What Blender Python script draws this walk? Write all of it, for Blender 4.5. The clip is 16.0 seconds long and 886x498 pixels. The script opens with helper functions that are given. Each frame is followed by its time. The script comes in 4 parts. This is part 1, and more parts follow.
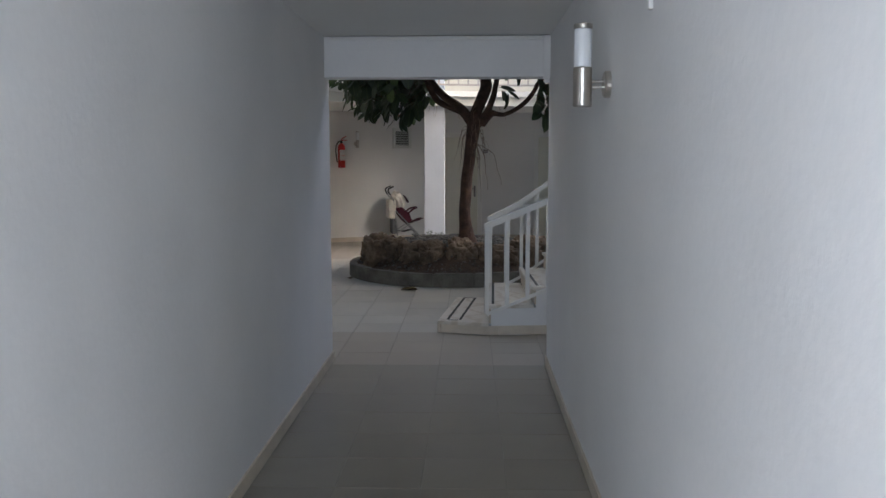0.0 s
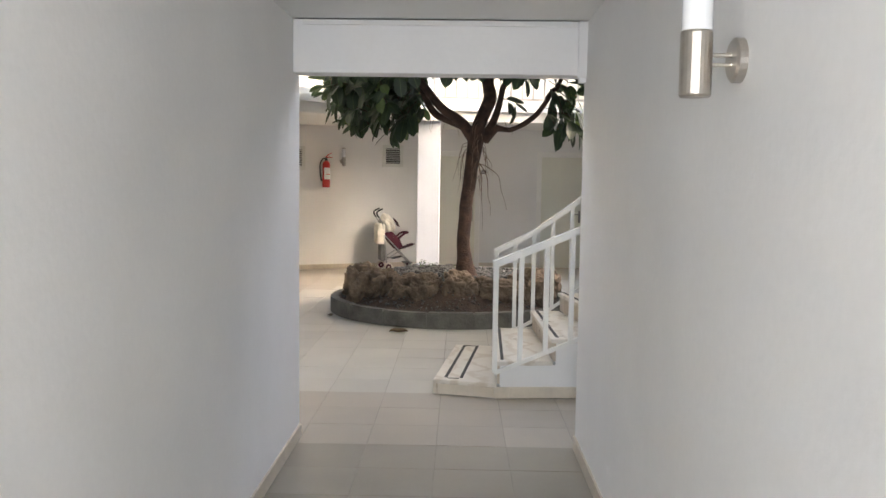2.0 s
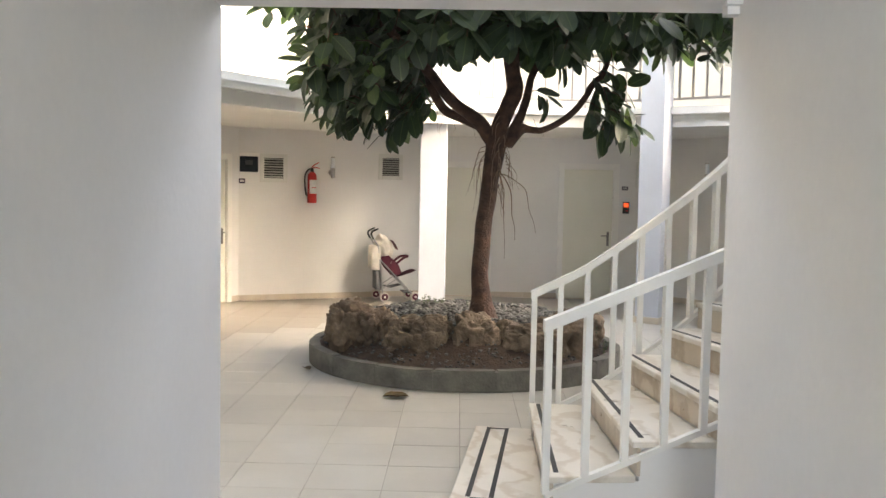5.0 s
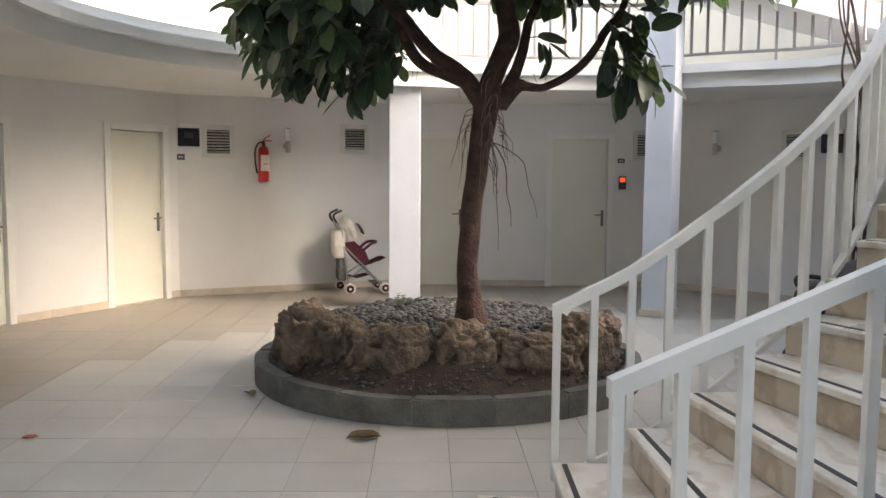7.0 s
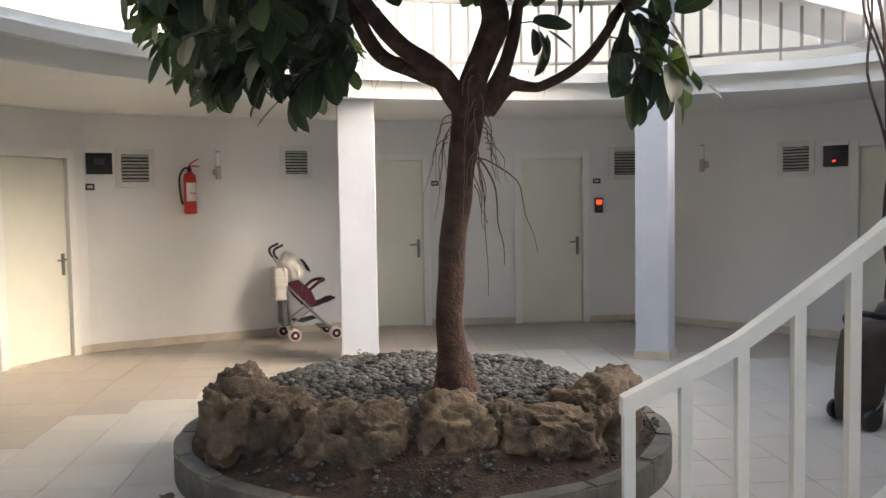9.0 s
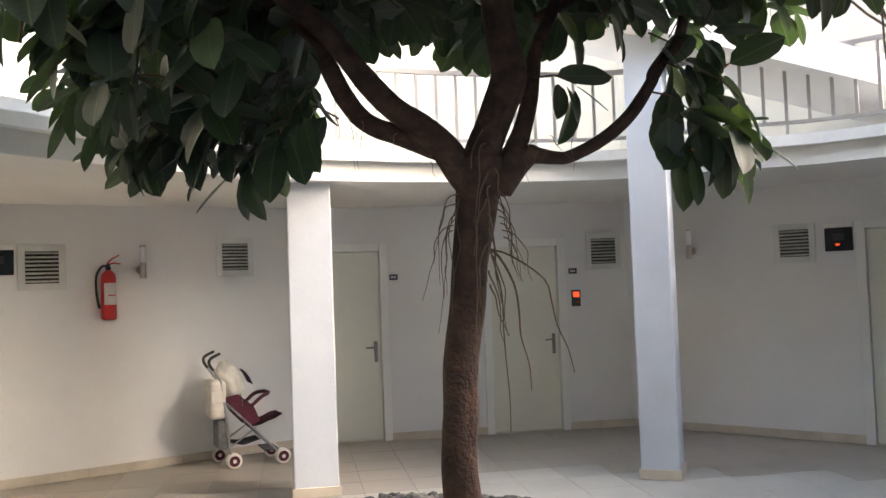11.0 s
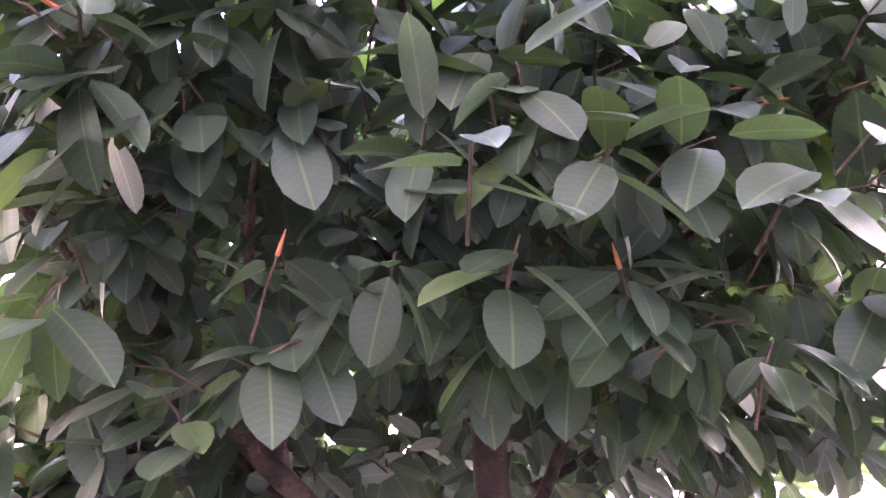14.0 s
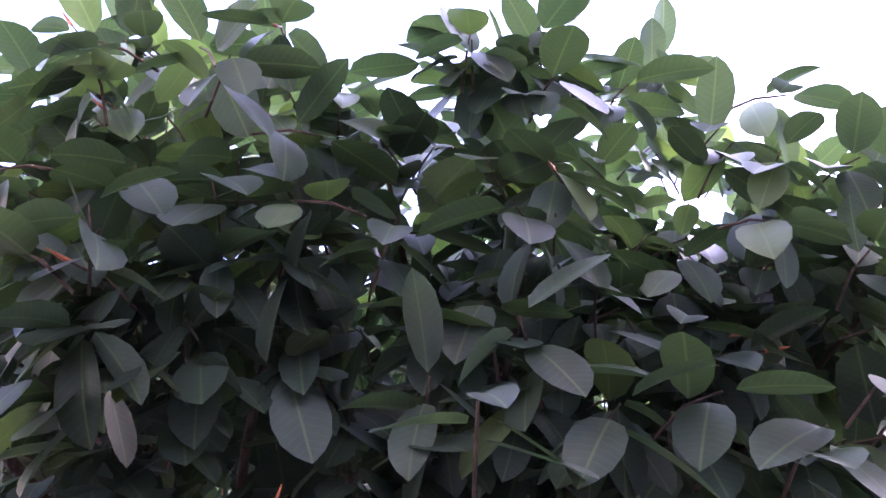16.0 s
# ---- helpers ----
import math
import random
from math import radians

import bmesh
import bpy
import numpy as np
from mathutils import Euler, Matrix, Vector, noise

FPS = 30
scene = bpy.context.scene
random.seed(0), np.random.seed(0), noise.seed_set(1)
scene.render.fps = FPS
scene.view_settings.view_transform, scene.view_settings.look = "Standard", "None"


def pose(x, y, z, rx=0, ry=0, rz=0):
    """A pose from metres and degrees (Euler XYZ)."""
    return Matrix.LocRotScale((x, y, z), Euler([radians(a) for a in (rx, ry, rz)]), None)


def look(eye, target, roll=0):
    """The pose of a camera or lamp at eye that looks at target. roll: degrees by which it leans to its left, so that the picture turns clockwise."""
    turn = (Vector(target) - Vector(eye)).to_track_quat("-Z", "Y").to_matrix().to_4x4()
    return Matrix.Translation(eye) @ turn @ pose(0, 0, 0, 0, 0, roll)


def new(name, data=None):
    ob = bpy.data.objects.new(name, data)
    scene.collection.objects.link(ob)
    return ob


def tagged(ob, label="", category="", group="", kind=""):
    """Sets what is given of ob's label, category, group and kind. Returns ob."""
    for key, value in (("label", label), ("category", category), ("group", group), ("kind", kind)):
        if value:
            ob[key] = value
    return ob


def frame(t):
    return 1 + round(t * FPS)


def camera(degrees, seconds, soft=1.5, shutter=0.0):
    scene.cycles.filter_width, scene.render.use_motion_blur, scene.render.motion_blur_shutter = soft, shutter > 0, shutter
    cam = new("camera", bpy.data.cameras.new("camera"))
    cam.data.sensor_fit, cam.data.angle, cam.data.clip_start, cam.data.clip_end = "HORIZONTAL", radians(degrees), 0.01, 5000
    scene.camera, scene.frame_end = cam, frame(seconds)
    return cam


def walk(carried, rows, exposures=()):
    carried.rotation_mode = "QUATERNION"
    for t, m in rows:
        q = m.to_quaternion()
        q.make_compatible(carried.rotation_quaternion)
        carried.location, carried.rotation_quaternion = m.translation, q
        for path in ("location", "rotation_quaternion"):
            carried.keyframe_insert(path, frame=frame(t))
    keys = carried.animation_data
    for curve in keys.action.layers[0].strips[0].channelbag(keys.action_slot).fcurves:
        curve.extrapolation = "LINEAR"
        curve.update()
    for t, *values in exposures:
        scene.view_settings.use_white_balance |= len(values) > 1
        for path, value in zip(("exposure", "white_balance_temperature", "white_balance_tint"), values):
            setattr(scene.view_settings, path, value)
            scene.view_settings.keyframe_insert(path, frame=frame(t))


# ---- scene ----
cam = camera(54.6, 16.0)
PATH = [
    (0, (0.236, -0.111, 1.597), (0.174, 1.877, 1.388), -0.1),
    (0.5, (0.175, 0.274, 1.598), (0.282, 2.259, 1.372), 0.2),
    (1, (0.223, 0.662, 1.592), (0.252, 2.659, 1.482), 0.5),
    (1.5, (0.214, 0.997, 1.583), (0.165, 2.992, 1.44), 2.1),
    (2, (0.121, 1.385, 1.599), (0.083, 3.378, 1.437), 0.8),
    (2.5, (0.157, 1.784, 1.591), (0.097, 3.775, 1.413), 0.1),
    (3, (0.128, 2.113, 1.582), (0.042, 4.104, 1.422), 1.2),
    (3.5, (0.024, 2.503, 1.602), (0.002, 4.494, 1.407), -0.1),
    (4, (0.035, 2.878, 1.603), (-0.057, 4.873, 1.487), -0.1),
    (4.5, (0.001, 3.244, 1.579), (-0.058, 5.24, 1.462), 0.8),
    (7, (-0.137, 5.251, 1.579), (-0.097, 7.243, 1.399), 0.4),
    (7.5, (-0.191, 5.629, 1.569), (-0.117, 7.62, 1.393), 0.9),
    (8, (-0.236, 5.989, 1.566), (-0.108, 7.975, 1.366), -0.6),
    (10.5, (-0.429, 7.608, 1.617), (-0.169, 9.59, 1.662), -0.4),
    (11, (-0.492, 7.889, 1.65), (-0.152, 9.858, 1.731), -2.1),
    (11.5, (-0.444, 8.058, 1.69), (-0.158, 10.011, 2.011), -1.0),
    (12, (-0.451, 8.109, 1.735), (-0.103, 10.027, 2.179), -1.3),
    (12.5, (-0.479, 8.103, 1.769), (-0.108, 9.979, 2.355), -1.1),
    (13, (-0.474, 8.09, 1.792), (-0.078, 9.908, 2.526), -1.5),
    (13.5, (-0.448, 8.104, 1.792), (-0.102, 9.859, 2.686), -0.9),
    (14, (-0.451, 8.094, 1.803), (-0.118, 9.765, 2.851), -1.1),
    (14.5, (-0.457, 8.079, 1.812), (-0.142, 9.666, 2.989), -0.9),
    (15, (-0.458, 8.071, 1.826), (-0.166, 9.577, 3.11), -0.8),
    (15.5, (-0.472, 8.077, 1.838), (-0.178, 9.498, 3.214), -1.2),
    (16, (-0.482, 8.079, 1.856), (-0.185, 9.417, 3.313), -1.8),
]
walk(cam, [(t, look(eye, target, roll)) for t, eye, target, roll in PATH],
     exposures=[(0, 1.75, 5800, 13), (0.6, 1.9, 5950, 13), (1.5, 2.8, 6400, 14), (2.5, 3.3, 6650, 13), (4.5, 3.45, 6750, 12), (6.8, 2.88, 6200, 13), (10.5, 2.95, 6200, 13), (12, 3.05, 6250, 13), (12.5, 3.4, 6300, 18),
                (13, 3.9, 6200, 28), (13.5, 5.1, 6200, 42), (14.2, 5.8, 6000, 54), (15, 5.7, 5750, 56), (16, 4.3, 5500, 50)])

# ---- world, sun, exposure ----
world = bpy.data.worlds.new("overcast_sky")
scene.world = world
world.use_nodes = True
wn = world.node_tree
sky = wn.nodes.new("ShaderNodeTexSky")
sky.sky_type, sky.sun_disc = "NISHITA", False
sky.sun_elevation, sky.sun_rotation = radians(30), radians(108)
sky.air_density, sky.dust_density, sky.ozone_density = 1.0, 6.0, 0.3
wn.links.new(sky.outputs[0], wn.nodes["Background"].inputs[0])
wn.nodes["Background"].inputs[1].default_value = 0.13
sun = new("sun", bpy.data.lights.new("sun", "SUN"))
sun.data.energy, sun.data.angle, sun.data.color = 0.4, radians(58), (0.92, 0.97, 1.0)
sun.matrix_world = look((20, -6.5, 12), (0, 0, 0))


def sky_lamp(name, m, sx, sy, watts, color):
    """The overcast sky's light in an opening of the building."""
    ob = new(name, bpy.data.lights.new(name, "AREA"))
    ob.data.shape, ob.data.size, ob.data.size_y = "RECTANGLE", sx, sy
    ob.data.energy, ob.data.color = watts, color
    ob.matrix_world = m
    return ob


sky_lamp("court_opening_light", pose(-0.7, 12.2, 6.15), 6.2, 6.6, 52, (0.86, 0.94, 1.0))
sky_lamp("entrance_light", pose(-0.3, -1.45, 1.36, 90), 1.0, 2.6, 17.0, (0.86, 0.94, 1.0))


# ---- materials ----
def mat(name, color, rough=0.6, metal=0.0, vary=0.12, scale=6.0, bump=0.15, fine=60.0, dist=0.004, pieces=0.0, tint=None, spec=0.5):
    """A procedural surface: broad stains, fine grain, relief, and a shade that differs from piece to piece."""
    m = bpy.data.materials.new(name)
    m.use_nodes = True
    nt, b = m.node_tree, m.node_tree.nodes["Principled BSDF"]
    link = nt.links.new
    co = nt.nodes.new("ShaderNodeTexCoord")
    big, small = nt.nodes.new("ShaderNodeTexNoise"), nt.nodes.new("ShaderNodeTexNoise")
    big.inputs["Scale"].default_value, big.inputs["Detail"].default_value = scale, 5
    small.inputs["Scale"].default_value, small.inputs["Detail"].default_value = fine, 4
    geo = nt.nodes.new("ShaderNodeNewGeometry")
    info = nt.nodes.new("ShaderNodeObjectInfo")
    link(geo.outputs["Position"], big.inputs["Vector"])
    link(geo.outputs["Position"], small.inputs["Vector"])
    mixa = nt.nodes.new("ShaderNodeMix")
    mixa.data_type = "RGBA"
    mixa.inputs[6].default_value = (*[c * (1 - vary) for c in color], 1)
    mixa.inputs[7].default_value = (*(tint or [min(1, c * (1 + vary)) for c in color]), 1)
    ramp = nt.nodes.new("ShaderNodeMapRange")
    ramp.inputs[1].default_value, ramp.inputs[2].default_value = 0.32, 0.68
    link(big.outputs[0], ramp.inputs[0])
    link(ramp.outputs[0], mixa.inputs[0])
    hsv = nt.nodes.new("ShaderNodeHueSaturation")
    add = nt.nodes.new("ShaderNodeMath")
    add.operation = "ADD"
    link(info.outputs["Random"], add.inputs[0])
    link(geo.outputs["Random Per Island"], add.inputs[1])
    frac = nt.nodes.new("ShaderNodeMath")
    frac.operation = "FRACT"
    link(add.outputs[0], frac.inputs[0])
    val = nt.nodes.new("ShaderNodeMapRange")
    val.inputs[3].default_value, val.inputs[4].default_value = 1 - pieces, 1 + pieces
    link(frac.outputs[0], val.inputs[0])
    grain = nt.nodes.new("ShaderNodeMapRange")
    grain.inputs[3].default_value, grain.inputs[4].default_value = 1 - vary * 0.6, 1 + vary * 0.6
    link(small.outputs[0], grain.inputs[0])
    mul = nt.nodes.new("ShaderNodeMath")
    mul.operation = "MULTIPLY"
    link(val.outputs[0], mul.inputs[0])
    link(grain.outputs[0], mul.inputs[1])
    link(mul.outputs[0], hsv.inputs["Value"])
    link(mixa.outputs[2], hsv.inputs["Color"])
    link(hsv.outputs[0], b.inputs["Base Color"])
    rr = nt.nodes.new("ShaderNodeMapRange")
    rr.inputs[3].default_value, rr.inputs[4].default_value = max(0.03, rough - 0.08), min(1, rough + 0.08)
    link(big.outputs[0], rr.inputs[0])
    link(rr.outputs[0], b.inputs["Roughness"])
    b.inputs["Metallic"].default_value = metal
    b.inputs["Specular IOR Level"].default_value = spec
    if bump:
        bp = nt.nodes.new("ShaderNodeBump")
        bp.inputs["Strength"].default_value, bp.inputs["Distance"].default_value = bump, dist
        link(small.outputs[0], bp.inputs["Height"])
        link(bp.outputs[0], b.inputs["Normal"])
    return m


def leaf_material(name, base, back):
    """A thick glossy leaf: pale midrib and side veins, light passing through."""
    m = mat(name, base, 0.5, 0, 0.25, 9, 0.14, 40, 0.003, 0.4, spec=0.38)
    nt, b = m.node_tree, m.node_tree.nodes["Principled BSDF"]
    link = nt.links.new
    uv = nt.nodes.new("ShaderNodeUVMap")
    sep = nt.nodes.new("ShaderNodeSeparateXYZ")
    link(uv.outputs[0], sep.inputs[0])
    d = nt.nodes.new("ShaderNodeMath")
    d.operation, d.inputs[1].default_value = "SUBTRACT", 0.5
    link(sep.outputs[0], d.inputs[0])
    a = nt.nodes.new("ShaderNodeMath")
    a.operation = "ABSOLUTE"
    link(d.outputs[0], a.inputs[0])
    rib = nt.nodes.new("ShaderNodeMapRange")
    rib.inputs[1].default_value, rib.inputs[2].default_value = 0.012, 0.035
    rib.inputs[3].default_value, rib.inputs[4].default_value = 0.38, 0.0
    link(a.outputs[0], rib.inputs[0])
    vein = nt.nodes.new("ShaderNodeMath")
    vein.operation = "MULTIPLY_ADD"
    vein.inputs[1].default_value = -0.35
    link(a.outputs[0], vein.inputs[0])
    link(sep.outputs[1], vein.inputs[2])
    wave = nt.nodes.new("ShaderNodeMath")
    wave.operation, wave.inputs[1].default_value = "MULTIPLY", 70
    link(vein.outputs[0], wave.inputs[0])
    sn = nt.nodes.new("ShaderNodeMath")
    sn.operation = "SINE"
    link(wave.outputs[0], sn.inputs[0])
    vr = nt.nodes.new("ShaderNodeMapRange")
    vr.inputs[1].default_value, vr.inputs[2].default_value, vr.inputs[4].default_value = 0.8, 1.0, 0.12
    link(sn.outputs[0], vr.inputs[0])
    mx = nt.nodes.new("ShaderNodeMath")
    mx.operation = "MAXIMUM"
    link(rib.outputs[0], mx.inputs[0])
    link(vr.outputs[0], mx.inputs[1])
    mix = nt.nodes.new("ShaderNodeMix")
    mix.data_type = "RGBA"
    link(mx.outputs[0], mix.inputs[0])
    old = b.inputs["Base Color"].links[0].from_socket
    link(old, mix.inputs[6])
    mix.inputs[7].default_value = (0.16, 0.22, 0.08, 1)
    link(mix.outputs[2], b.inputs["Base Color"])
    tr = nt.nodes.new("ShaderNodeBsdfTranslucent")
    tr.inputs[0].default_value = (*back, 1)
    ms = nt.nodes.new("ShaderNodeMixShader")
    ms.inputs[0].default_value = 0.16
    link(b.outputs[0], ms.inputs[1])
    link(tr.outputs[0], ms.inputs[2])
    link(ms.outputs[0], nt.nodes["Material Output"].inputs[0])
    return m


def marble(name, base, dark):
    m = mat(name, base, 0.3, 0, 0.08, 4, 0.03, 80, 0.002, 0.05)
    nt, b = m.node_tree, m.node_tree.nodes["Principled BSDF"]
    w = nt.nodes.new("ShaderNodeTexWave")
    w.inputs["Scale"].default_value, w.inputs["Distortion"].default_value = 1.6, 11
    w.inputs["Detail"].default_value, w.inputs["Detail Scale"].default_value = 5, 1.8
    g = nt.nodes.new("ShaderNodeNewGeometry")
    nt.links.new(g.outputs["Position"], w.inputs["Vector"])
    r = nt.nodes.new("ShaderNodeMapRange")
    r.inputs[1].default_value, r.inputs[2].default_value, r.inputs[4].default_value = 0.62, 1.0, 0.55
    nt.links.new(w.outputs[1], r.inputs[0])
    mix = nt.nodes.new("ShaderNodeMix")
    mix.data_type = "RGBA"
    nt.links.new(r.outputs[0], mix.inputs[0])
    nt.links.new(b.inputs["Base Color"].links[0].from_socket, mix.inputs[6])
    mix.inputs[7].default_value = (*dark, 1)
    nt.links.new(mix.outputs[2], b.inputs["Base Color"])
    return m


def glow(name, color, strength):
    m = mat(name, color, 0.4)
    b = m.node_tree.nodes["Principled BSDF"]
    b.inputs["Emission Color"].default_value, b.inputs["Emission Strength"].default_value = (*color, 1), strength
    return m


PLASTER = mat("white_plaster", (0.76, 0.75, 0.73), 0.75, 0, 0.035, 1.3, 0.2, 38, 0.006)
CORRIDOR = mat("rough_white_paint", (0.77, 0.76, 0.745), 0.62, 0, 0.045, 1.1, 0.22, 34, 0.006)
SOFFIT = mat("white_ceiling_paint", (0.76, 0.75, 0.72), 0.85, 0, 0.03, 1, 0.2, 40)
COLPAINT = mat("bluish_white_paint", (0.56, 0.59, 0.64), 0.7, 0, 0.05, 2, 0.2, 38, 0.006)
CREAM = mat("cream_wall_paint", (0.52, 0.49, 0.4), 0.75, 0, 0.04, 1, 0.2, 40)
# gallery railing paint, darkened so the balusters look backlit against the wall
GALRAIL = mat("beige_painted_steel", (0.33, 0.3, 0.27), 0.45, 0, 0.08, 6, 0.12, 50, 0.002)
DOORPAINT = mat("cream_door_paint", (0.74, 0.73, 0.63), 0.42, 0, 0.03, 2, 0.06, 30)
TRIM = mat("white_gloss_trim", (0.8, 0.79, 0.75), 0.4, 0, 0.03, 3, 0.05, 40)
SKIRT = mat("beige_skirting_tile", (0.58, 0.51, 0.41), 0.4, 0, 0.1, 5, 0.08, 50, 0.002, 0.06)
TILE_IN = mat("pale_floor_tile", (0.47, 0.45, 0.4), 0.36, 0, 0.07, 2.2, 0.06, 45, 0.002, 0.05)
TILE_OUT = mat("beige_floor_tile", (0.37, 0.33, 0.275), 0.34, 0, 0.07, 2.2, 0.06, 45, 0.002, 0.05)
# corridor tile: the beige tile with the corridor's dimness put into its colour
TILE_COR = mat("shaded_corridor_tile", (0.265, 0.237, 0.192), 0.34, 0, 0.09, 2.2, 0.06, 45, 0.002, 0.05)
GROUT = mat("floor_grout", (0.3, 0.28, 0.24), 0.9, 0, 0.2, 8, 0.3)
MARBLE = marble("veined_marble", (0.7, 0.65, 0.57), (0.45, 0.36, 0.26))
RISER = marble("tan_marble_riser", (0.55, 0.47, 0.37), (0.3, 0.22, 0.14))
DARKSTRIP = mat("dark_antislip_strip", (0.035, 0.033, 0.03), 0.7, 0, 0.2, 20, 0.4, 200)
RAIL = mat("white_painted_steel", (0.78, 0.77, 0.73), 0.38, 0, 0.04, 6, 0.12, 50, 0.002)
CONCRETE = mat("weathered_concrete", (0.125, 0.12, 0.102), 0.9, 0, 0.35, 5, 0.6, 45, 0.012, 0.1)
SOIL = mat("dark_soil", (0.052, 0.034, 0.023), 0.95, 0, 0.4, 9, 0.9, 70, 0.02)
ROCK = mat("brown_karst_rock", (0.135, 0.1, 0.068), 0.9, 0, 0.42, 5, 0.9, 28, 0.03, 0.15)
PEBBLE = mat("grey_pebble", (0.08, 0.08, 0.074), 0.8, 0, 0.2, 20, 0.3, 90, 0.003, 0.5)
BARK = mat("brown_fig_bark", (0.062, 0.034, 0.023), 0.85, 0, 0.45, 12, 0.9, 45, 0.018)
ROOT = mat("aerial_root", (0.16, 0.11, 0.075), 0.9, 0, 0.3, 20, 0.3)
LEAF = leaf_material("fig_leaf", (0.031, 0.045, 0.033), (0.1, 0.18, 0.045))
LEAF_YOUNG = leaf_material("young_fig_leaf", (0.07, 0.095, 0.045), (0.2, 0.34, 0.06))
DRYLEAF = mat("dry_brown_leaf", (0.09, 0.06, 0.02), 0.7, 0, 0.5, 25, 0.5, 80)
BUD = mat("orange_bud_sheath", (0.45, 0.13, 0.05), 0.6, 0, 0.3, 30, 0.2)
STEEL = mat("brushed_steel", (0.52, 0.48, 0.43), 0.32, 1.0, 0.08, 20, 0.1, 220, 0.001)
DARKSTEEL = mat("tarnished_steel", (0.2, 0.19, 0.175), 0.38, 0.9, 0.12, 20, 0.08)
CHROME = mat("grey_metal_tube", (0.45, 0.45, 0.45), 0.3, 0.9, 0.1, 20, 0.05)
OPAL = mat("opal_glass", (0.86, 0.87, 0.88), 0.25, 0, 0.02, 4, 0)
RED = mat("red_enamel", (0.55, 0.025, 0.02), 0.32, 0, 0.08, 8, 0.05)
BLACK = mat("black_plastic", (0.02, 0.02, 0.02), 0.45, 0, 0.2, 15, 0.1)
GLOSSBLACK = mat("dark_glossy_panel", (0.025, 0.027, 0.03), 0.15, 0, 0.3, 6, 0.02)
LABEL = mat("white_label_paper", (0.72, 0.7, 0.68), 0.6, 0, 0.05, 30, 0)
GREYINK = mat("grey_print", (0.3, 0.28, 0.3), 0.7, 0, 0.1, 30, 0)
SLAT = mat("grey_vent_slat", (0.5, 0.5, 0.46), 0.5, 0, 0.08, 9, 0.1)
DARKGAP = mat("dark_vent_gap", (0.04, 0.04, 0.035), 0.9, 0, 0.2, 9, 0.1)
VENTFRAME = mat("vent_frame_paint", (0.66, 0.66, 0.62), 0.5, 0, 0.05, 5, 0.1)
PLATE = mat("purple_black_plate", (0.035, 0.02, 0.045), 0.35, 0, 0.1, 9, 0)
FABRIC = mat("cream_canvas", (0.72, 0.68, 0.6), 0.9, 0, 0.1, 12, 0.5, 160, 0.003)
MAROON = mat("maroon_fabric", (0.075, 0.008, 0.02), 0.8, 0, 0.2, 12, 0.5, 160, 0.003)
GREYMESH = mat("grey_basket_mesh", (0.16, 0.16, 0.16), 0.85, 0, 0.2, 20, 0.6, 160, 0.003)
DARKBAG = mat("dark_brown_canvas", (0.045, 0.035, 0.03), 0.85, 0, 0.25, 12, 0.5, 140, 0.004)
REDGLOW = glow("red_display", (1.0, 0.09, 0.02), 0.16)
WALLRENDER = mat("grey_outdoor_ground", (0.3, 0.29, 0.27), 0.9, 0, 0.15, 2, 0.3)


# ---- mesh helpers ----
def part(name, bm, material, parent=None, label="", smooth=False):
    """Links a bmesh as one mesh object under a thing or a part."""
    me = bpy.data.meshes.new(name)
    bmesh.ops.recalc_face_normals(bm, faces=bm.faces)
    bm.to_mesh(me)
    bm.free()
    if smooth:
        me.polygons.foreach_set("use_smooth", [True] * len(me.polygons))
    me.materials.append(material)
    ob = new(name, me)
    ob.parent = parent
    if label:
        ob["label"] = label
    return ob


def thing(name, m, label, category, group="", kind=""):
    ob = new(name)
    ob.matrix_world = m
    return tagged(ob, label, category, group, kind)


def struct(name, bm, material, label, category, smooth=False):
    return tagged(part(name, bm, material, None, "", smooth), label, category, "", "structure")


def box(x0, x1, y0, y1, z0, z1, bevel=0.0, bm=None):
    own = bmesh.new()
    bmesh.ops.create_cube(own, size=1.0, matrix=Matrix.LocRotScale(((x0 + x1) / 2, (y0 + y1) / 2, (z0 + z1) / 2), None, (abs(x1 - x0), abs(y1 - y0), abs(z1 - z0))))
    if bevel:
        bmesh.ops.bevel(own, geom=own.edges[:], offset=bevel, segments=2, affect="EDGES", profile=0.6)
    if bm is None:
        return own
    return merge(bm, own)


def merge(bm, own, m=None):
    if m is not None:
        own.transform(m)
    me = bpy.data.meshes.new("tmp")
    own.to_mesh(me)
    own.free()
    bm.from_mesh(me)
    bpy.data.meshes.remove(me)
    return bm


def rod(a, b, r, n=10, r2=None, bm=None):
    a, b = Vector(a), Vector(b)
    own = bmesh.new()
    d = b - a
    m = Matrix.Translation((a + b) / 2) @ d.to_track_quat("Z", "Y").to_matrix().to_4x4()
    bmesh.ops.create_cone(own, cap_ends=True, segments=n, radius1=r, radius2=r if r2 is None else r2, depth=d.length, matrix=m)
    return own if bm is None else merge(bm, own)


def spline(pts, steps=6):
    """A smooth line through points of any dimension."""
    p = [np.array(q, float) for q in pts]
    p = [2 * p[0] - p[1]] + p + [2 * p[-1] - p[-2]]
    out = []
    for i in range(1, len(p) - 2):
        for j in range(steps):
            t = j / steps
            out.append(0.5 * (2 * p[i] + (p[i + 1] - p[i - 1]) * t + (2 * p[i - 1] - 5 * p[i] + 4 * p[i + 1] - p[i + 2]) * t * t
                              + (3 * p[i] - p[i - 1] - 3 * p[i + 1] + p[i + 2]) * t ** 3))
    return out + [p[-2]]


